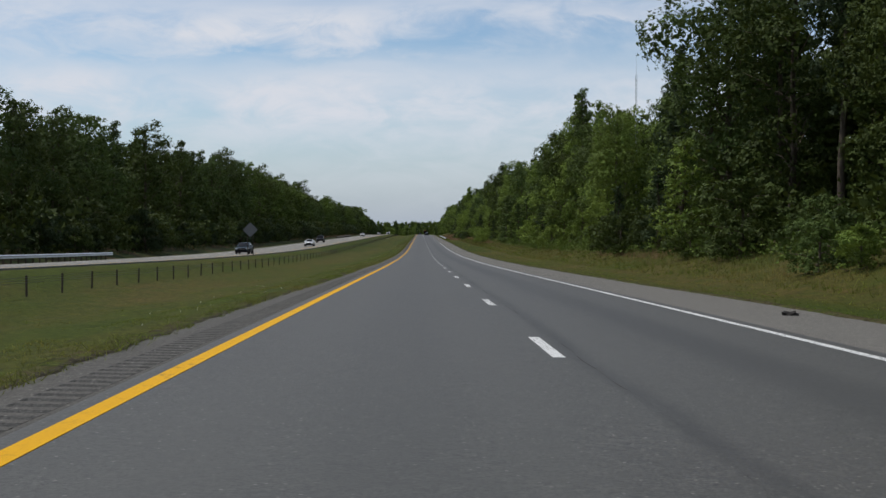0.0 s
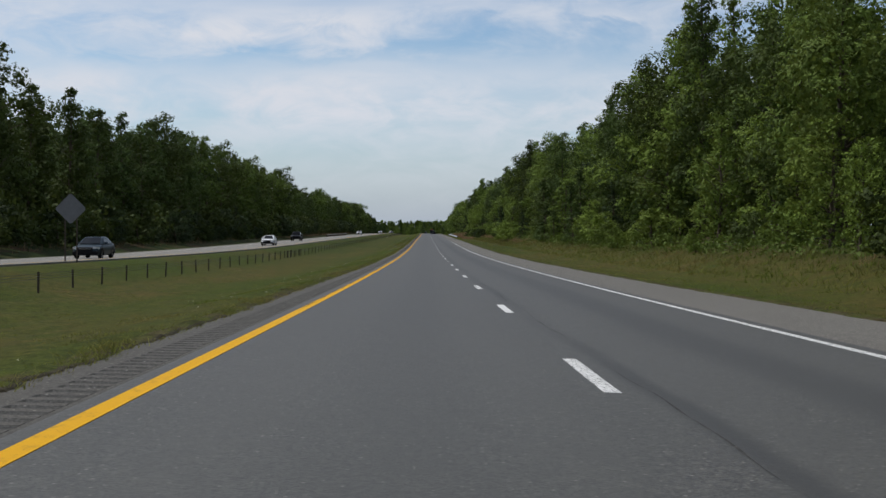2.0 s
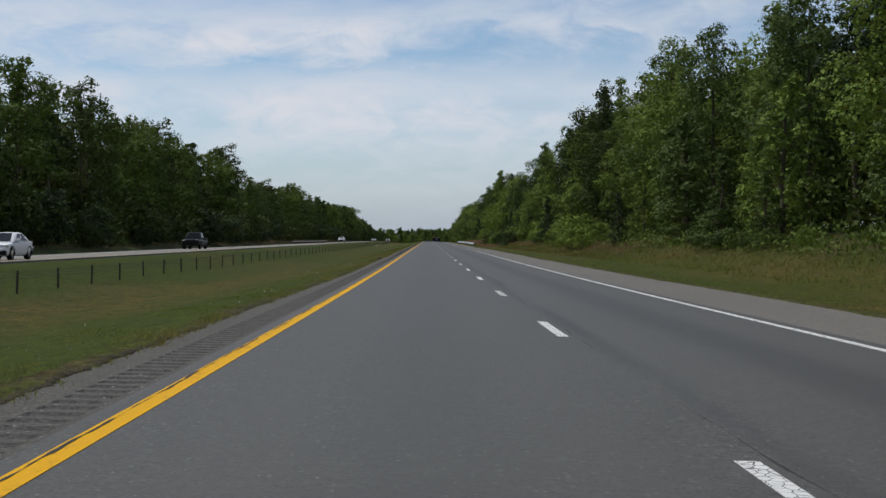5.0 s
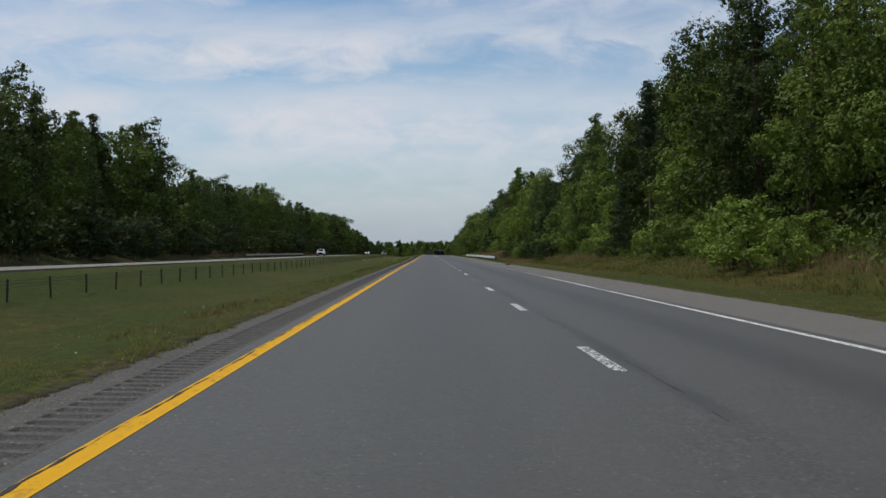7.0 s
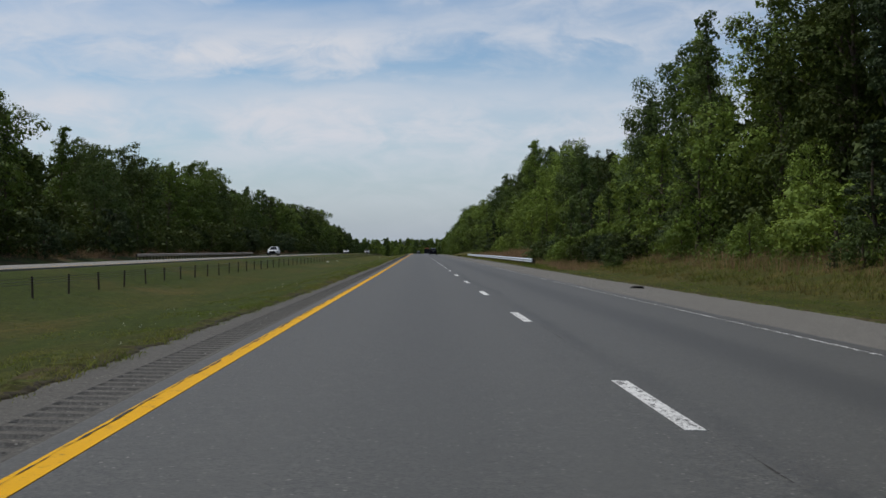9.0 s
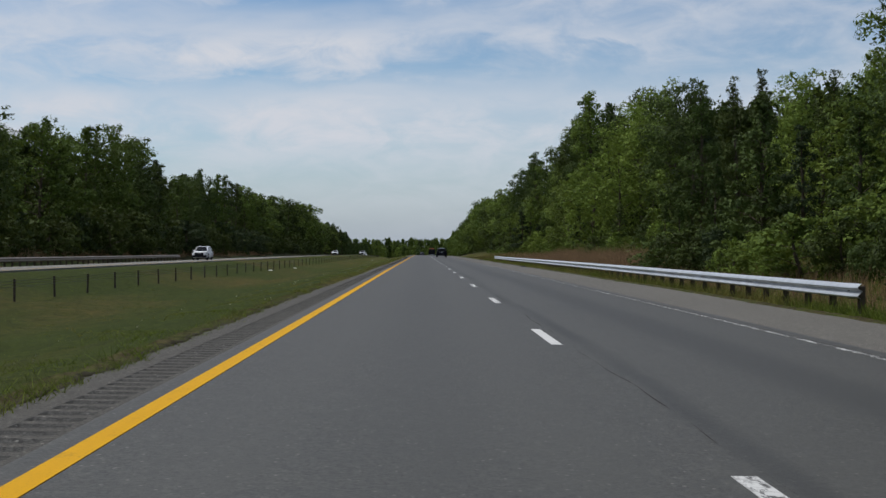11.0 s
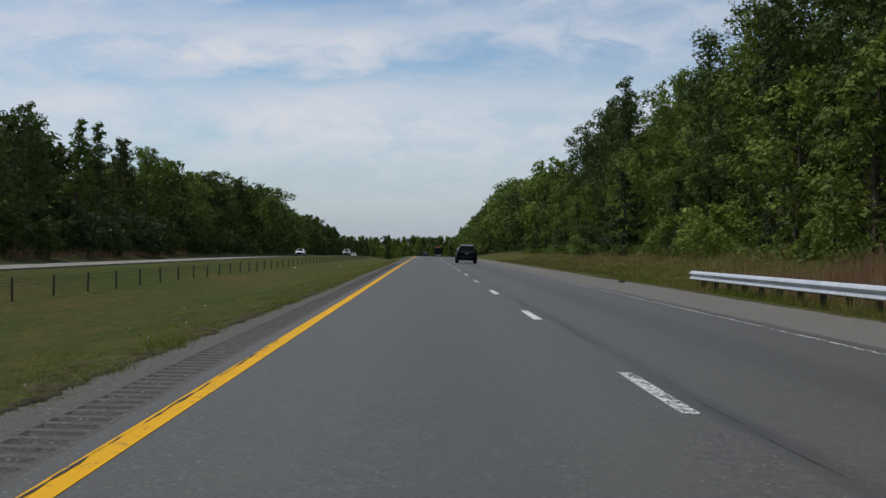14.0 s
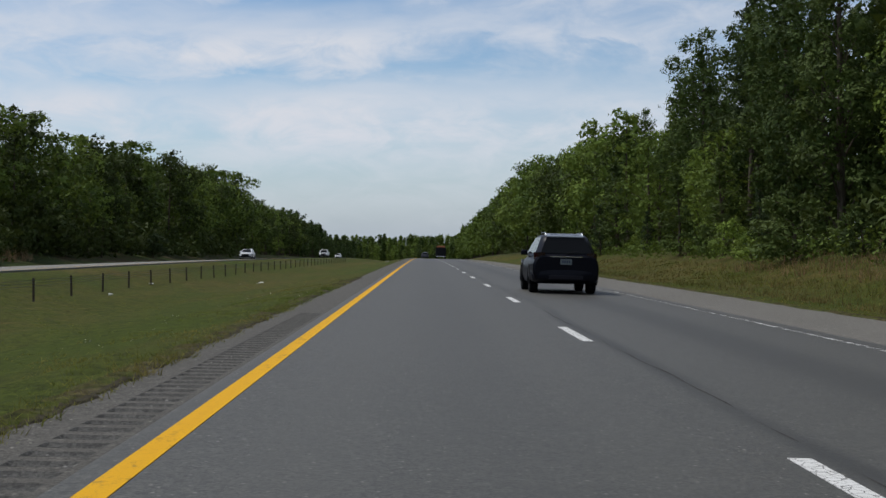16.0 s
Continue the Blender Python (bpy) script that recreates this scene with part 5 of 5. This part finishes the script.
def vehicle(name, label, spec, paint, m):
    """A road vehicle with its nose to +y, standing on the ground at the origin, then set to the pose m."""
    root = tagged(new(name), label, spec["category"], "traffic")
    L, W = spec["length"], spec["width"]
    c = spec["cabin"]
    sharp(part("body", loft_body(spec["stations"], bool(spec.get("rails"))), paint, root), 40)
    sharp(part("cabin", loft_cabin(c), paint, root), 40)
    # glass
    def rearward(u, s_):
        r, f, h, z = cabin_at(c, s_)
        return (u * (h - 0.10), r - 0.003, z)

    def forward(u, s_):
        r, f, h, z = cabin_at(c, s_)
        return (u * (h - 0.10), f + 0.045 - 0.05 * abs(u), z)

    rise = (c["rear"][1] - c["rear"][0]) / (c["z"][1] - c["z"][0])
    out = Vector((0, -1, rise)).normalized()
    part("rear_window", pane([rearward(-0.98, 0.14), rearward(0, 0.12), rearward(0.98, 0.14), rearward(0.95, 0.84), rearward(-0.95, 0.84)], out), GLASS, root, "dark tinted rear glass")
    rise = (c["front"][0] - c["front"][1]) / (c["z"][1] - c["z"][0])
    out = Vector((0, 1, rise)).normalized()
    part("windscreen", pane([forward(-0.97, 0.08), forward(-0.94, 0.88), forward(0, 0.90), forward(0.94, 0.88), forward(0.97, 0.08), forward(0, 0.06)], out, 0.012), GLASS, root, "dark windscreen glass")
    for side in (-1, 1):
        splits = c["panes"]
        for a, b in zip(splits[:-1], splits[1:]):
            q = []
            for s_, t in ((0.12, a), (0.12, b), (0.86, b), (0.86, a)):
                r, f, h, z = cabin_at(c, s_)
                lo, hi = r + 0.20, f - 0.28
                q.append((side * (h + 0.002), lo + (hi - lo) * t + (0.03 if t == a else -0.03), z))
            part("side_window", pane(q if side < 0 else q[::-1], (side, 0, 0.15), 0.006), GLASS, root)
        # mirror
        mx = c["half"][0] + 0.10
        my = c["front"][0] - 0.62
        part("door_mirror", box_arrays(side * mx - 0.10, side * mx + 0.10, my - 0.06, my + 0.06, c["z"][0] + 0.02, c["z"][0] + 0.17, 0.03), paint, root)
        for wy in spec["axles"]:
            wheel_parts(root, side * (W / 2 - 0.13), wy, spec["wheel"], 0.23, side)
            arch(root, side * (W / 2 + 0.006), wy, spec["wheel"], side)
        # lamps
        z0, z1 = spec["tail"]
        d = spec.get("lamp_in", 0.0)
        part("tail_light", (np.array([(side * a, b, zz) for zz in (z0, z1) for a, b in ((W / 2 - 0.30 - d, 0.03), (W / 2 - 0.10 - d, 0.025), (W / 2 - 0.012 - d, 0.16), (W / 2 - 0.016 - d, 0.42), (W / 2 - 0.12 - d, 0.40), (W / 2 - 0.30 - d, 0.20))]),
                            [(0, 1, 2, 3, 4, 5), (11, 10, 9, 8, 7, 6)] + [(i, 6 + i, 6 + (i + 1) % 6, (i + 1) % 6) for i in range(6)]), RED_LENS, root, "dark red lens")
        z0, z1 = spec["head"]
        part("headlight", (np.array([(side * a, L - b, zz) for zz in (z0, z1) for a, b in ((W / 2 - 0.50, 0.07), (W / 2 - 0.22, 0.10), (W / 2 - 0.045, 0.30), (W / 2 - 0.05, 0.45), (W / 2 - 0.25, 0.35))]),
                           [(0, 1, 2, 3, 4), (9, 8, 7, 6, 5)] + [(i, 5 + i, 5 + (i + 1) % 5, (i + 1) % 5) for i in range(5)]), CLEAR_LENS, root, "clear headlight lens")
    # bumpers, plate, grille
    zb = spec["bumper"]
    # the bumper wraps round the corners and rolls under
    turn = [(-1.0, 0.46), (-0.985, 0.22), (-0.93, 0.07), (-0.82, 0.0), (-0.5, -0.045), (0.0, -0.06), (0.5, -0.045), (0.82, 0.0), (0.93, 0.07), (0.985, 0.22), (1.0, 0.46)]
    roll = [(0.94, 0.10, -0.04), (0.985, 0.02, 0.02), (1.0, 0.0, 0.12), (0.99, 0.01, 0.24), (0.95, 0.06, 0.30)]
    V = [(u * (W / 2 + 0.004) * k, y + back, zb + dz) for k, back, dz in roll for u, y in turn]
    sharp(part("rear_bumper", (np.array(V), [tuple(r) for r in grid_faces(len(turn), len(roll))] + [tuple(range(len(turn) - 1, -1, -1))]), paint if spec.get("rails") else BLACK, root, "wrapped rear bumper"), 40)
    part("bumper_insert", box_arrays(-0.46, 0.46, -0.066, -0.02, zb + 0.04, zb + 0.15, 0.01), BUMPER_GREY, root, "grey lower bumper panel")
    sharp(part("front_bumper", box_arrays(-W / 2 + 0.08, W / 2 - 0.08, L - 0.32, L + 0.02, zb - 0.02, zb + 0.22, 0.05), BLACK, root, "black front bumper"), 30)
    part("grille", box_arrays(-0.50, 0.50, L - 0.16, L + 0.012, spec["head"][0] - 0.20, spec["head"][1] - 0.02, 0.02), BLACK, root, "black grille")
    part("grille_bar", box_arrays(-0.40, 0.40, L + 0.012, L + 0.022, spec["head"][0] + 0.0, spec["head"][0] + 0.025), CHROME, root)
    zp = spec["plate"]
    plate = part("number_plate", box_arrays(-0.155, 0.155, -0.022, -0.012 + 0.04, zp, zp + 0.15, 0.008), PLATE, root, "pale plate with plain bars")
    for bx in (-0.09, -0.03, 0.03, 0.09):
        part("plate_bar", box_arrays(bx - 0.018, bx + 0.018, -0.026, -0.021, zp + 0.045, zp + 0.11), INK, plate)
    part("trim_strip", box_arrays(-0.44, 0.44, -0.016, 0.05, zp + 0.20, zp + 0.225), CHROME, root, "chrome strip")
    if spec.get("rails"):
        r, f, h, z = cabin_at(c, 1.0)
        for side in (-1, 1):
            x = side * (h - 0.08)
            path = [(x, r + 0.25, z - 0.02), (x, r + 0.33, z + 0.045), (x, (r + f) / 2, z + 0.055), (x, f - 0.45, z + 0.045), (x, f - 0.35, z - 0.02)]
            part("roof_rail", tube(path, [0.013] * 5, 6), SILVER, root, "silver roof rail")
        part("aerial", (np.array([(-0.02, r + 0.35, z - 0.01), (0.02, r + 0.35, z - 0.01), (0.0, r + 0.58, z - 0.01), (0.0, r + 0.36, z + 0.06)]), [(0, 1, 3), (1, 2, 3), (2, 0, 3), (0, 2, 1)]), BLACK, root)
        w = h - 0.06
        wedge = [(sx * k * w, yy, zz) for yy, zz, k in ((r - 0.10, z - 0.075, 0.96), (r - 0.10, z - 0.050, 0.95), (r + 0.24, z + 0.025, 0.90), (r + 0.24, z - 0.085, 1.0)) for sx in (-1, 1)]
        # the sky's reflection is put into the spoiler's colour, silver instead of body paint
        part("spoiler", (np.array(wedge), [(0, 1, 3, 2), (2, 3, 5, 4), (4, 5, 7, 6), (6, 7, 1, 0), (0, 2, 4, 6), (1, 7, 5, 3)]), SILVER, root, "roof spoiler coloured silver for the sky it reflects")
        part("wiper", tube([(0.0, c["rear"][0] - 0.02, c["z"][0] + 0.09), (0.32, c["rear"][0] + 0.01, c["z"][0] + 0.15)], [0.010, 0.006], 5), BLACK, root)
        part("badge", tube([(0, -0.022, zp + 0.27), (0, -0.004, zp + 0.27)], [0.045, 0.045], 10), CHROME, root)
    if spec.get("bed"):
        y0, y1, zf, zt = spec["bed"]
        for side in (-1, 1):
            part("bed_side", box_arrays(side * (W / 2 - 0.05) - 0.05, side * (W / 2 - 0.05) + 0.05, y0, y1, zf, zt, 0.02), paint, root)
        part("tailgate", box_arrays(-W / 2 + 0.1, W / 2 - 0.1, y0, y0 + 0.08, zf, zt, 0.02), paint, root)
    root.matrix_world = m @ pose(0, -L / 2, 0)
    return root


SUV = dict(category="car", length=4.66, width=1.86, wheel=0.36, axles=(0.98, 3.68), tail=(0.90, 1.12), head=(0.74, 0.90), bumper=0.36, plate=0.80, rails=True, lamp_in=0.062,
           stations=[(0.00, 0.42, 1.00, 0.84), (0.05, 0.36, 1.06, 0.90), (0.45, 0.28, 1.08, 0.925), (1.2, 0.25, 1.05, 0.93), (2.6, 0.24, 1.03, 0.93), (3.4, 0.24, 1.02, 0.925), (4.15, 0.26, 0.97, 0.90), (4.5, 0.32, 0.88, 0.84), (4.66, 0.42, 0.76, 0.74)],
           cabin=dict(rear=(0.06, 0.42), front=(3.45, 2.35), half=(0.82, 0.585), z=(1.02, 1.62), panes=(0.0, 0.24, 0.60, 1.0)))
SEDAN = dict(category="car", length=4.75, width=1.82, wheel=0.33, axles=(1.0, 3.78), tail=(0.72, 0.90), head=(0.64, 0.78), bumper=0.30, plate=0.62,
             stations=[(0.00, 0.40, 0.90, 0.74), (0.10, 0.30, 0.98, 0.84), (0.6, 0.24, 1.0, 0.90), (1.4, 0.22, 0.96, 0.91), (2.6, 0.20, 0.94, 0.91), (3.5, 0.20, 0.92, 0.90), (4.2, 0.22, 0.82, 0.87), (4.62, 0.28, 0.70, 0.80), (4.75, 0.36, 0.60, 0.70)],
             cabin=dict(rear=(0.55, 1.35), front=(3.55, 2.45), half=(0.82, 0.60), z=(0.94, 1.44), panes=(0.08, 0.50, 0.96)))
PICKUP = dict(category="pickup truck", length=5.6, width=1.95, wheel=0.40, axles=(1.15, 4.65), tail=(0.86, 1.16), head=(0.84, 1.04), bumper=0.48, plate=0.62, bed=(0.02, 2.1, 0.98, 1.22),
              stations=[(0.00, 0.52, 1.00, 0.90), (0.10, 0.44, 1.02, 0.96), (1.2, 0.40, 1.03, 0.975), (2.4, 0.38, 1.05, 0.975), (4.2, 0.38, 1.12, 0.97), (5.1, 0.40, 1.10, 0.95), (5.48, 0.46, 1.02, 0.90), (5.6, 0.55, 0.92, 0.84)],
              cabin=dict(rear=(2.12, 2.25), front=(4.35, 3.55), half=(0.88, 0.70), z=(1.10, 1.84), panes=(0.0, 0.48, 1.0)))


def on_ours(x, y):
    return pose(x, y, float(our_z(x, y)), math.degrees(math.atan(float(road_z(y + 2) - road_z(y - 2)) / 4)), math.degrees(math.atan(FALL)), 0)


def on_other(x, y):
    return pose(x, y, float(opposite_z(x, y)) + 0.004, 0, 0, 180)


vehicle("car", "dark navy sport utility car with silver roof rails driving ahead", SUV, NAVY, on_ours(1.76, 655.9))
vehicle("car", "dark teal sedan on the opposite carriageway", SEDAN, BLUE_CAR, on_other(-23.7, 163.0))
vehicle("car", "white sedan on the opposite carriageway", SEDAN, WHITE_CAR, on_other(-23.8, 259.8))
vehicle("pickup_truck", "black pickup truck on the opposite carriageway", PICKUP, BLACK_CAR, on_other(-27.4, 334.8))
vehicle("car", "white sport utility car on the opposite carriageway", SUV, WHITE_CAR, on_other(-27.4, 575.4))
vehicle("car", "white sedan on the opposite carriageway", SEDAN, WHITE_CAR, on_other(-27.4, 804.0))
vehicle("pickup_truck", "white pickup truck on the opposite carriageway", PICKUP, WHITE_CAR, on_other(-23.8, 900.0))
vehicle("car", "white sport utility car on the opposite carriageway", SUV, WHITE_CAR, on_other(-27.4, 1000.0))
vehicle("car", "grey sport utility car far ahead in the passing lane", SUV, GREY_CAR, on_ours(-1.8, 945.0))


def box_lorry(m):
    root = tagged(new("lorry"), "dark lorry with a rusty orange load far ahead", "truck", "traffic")
    part("chassis", box_arrays(-1.1, 1.1, -3.6, 3.6, 0.55, 0.85, 0.03), BLACK, root)
    part("box", box_arrays(-1.22, 1.22, -3.7, 1.7, 0.85, 2.7, 0.05), BLACK_CAR, root, "dark load box")
    part("load", box_arrays(-1.0, 1.0, -3.4, 1.2, 2.7, 3.15, 0.18), ORANGE_BOX, root, "rusty orange load")
    part("cab", box_arrays(-1.15, 1.15, 1.9, 3.7, 0.7, 2.75, 0.16), GREY_CAR, root)
    part("rear_bumper", box_arrays(-1.1, 1.1, -3.85, -3.7, 0.5, 0.68, 0.02), CHROME, root)
    for side in (-1, 1):
        part("tail_light", box_arrays(side * 1.0 - 0.1, side * 1.0 + 0.1, -3.74, -3.69, 0.86, 0.98), RED_LENS, root)
        for wy in (-2.6, -1.5, 2.7):
            wheel_parts(root, side * 1.02, wy, 0.5, 0.28, side)
    root.matrix_world = m


box_lorry(on_ours(2.0, 930.0))

# ---------------------------------------------------------------- litter and debris
LITTER = mat_plain("white_plastic", (0.70, 0.70, 0.68), 0.5, 0.4, 0, 0.1, 20.0)
SCRAP = mat_plain("tyre_scrap", (0.03, 0.027, 0.024), 0.9, 0.2, 0, 0.3, 12.0)


def crumpled(name, label, category, x, y, z, size, material, seed, flat=0.4):
    rng = np.random.RandomState(seed)
    bm = bmesh.new()
    bmesh.ops.create_icosphere(bm, subdivisions=2, radius=0.5)
    for v in bm.verts:
        k = 1 + rng.uniform(-0.35, 0.3)
        v.co = Vector((v.co.x * size[0] * k, v.co.y * size[1] * k, max(-0.3, v.co.z) * size[2] * k))
    me = bpy.data.meshes.new(name)
    bm.to_mesh(me)
    bm.free()
    me.materials.append(material)
    ob = tagged(new(name, me), label, category, "roadside litter")
    ob.location = (x, y, z + 0.3 * size[2] * 0.8)
    return ob


for j, (x, y, w) in enumerate(((-15.6, 542.5, 0.42), (-12.46, 701.1, 0.5), (-13.19, 696.6, 0.22), (-16.2, 685.7, 0.25), (-15.3, 673.4, 0.22), (-15.4, 563.4, 0.4))):
    crumpled("litter", "crumpled white plastic litter lying in the grass", "litter", x, y, float(rough_ground(np.array(x), np.array(y))), (w, w * 0.7, w * 0.4), LITTER, 200 + j)
for j, (x, y, w) in enumerate(((-4.52, 267.7, 0.24), (6.2, 523.8, 0.42), (6.6, 546.7, 0.3), (6.0, 592.0, 0.3), (5.5, 24.0, 0.34), (5.6, 389.5, 0.5))):
    crumpled("tyre_scrap", "black scrap of tyre rubber on the shoulder's edge", "debris", x, y, float(our_z(x, y)) - (0.004 if x > 0 else -0.015), (w, 0.22, 0.12), SCRAP, 300 + j)
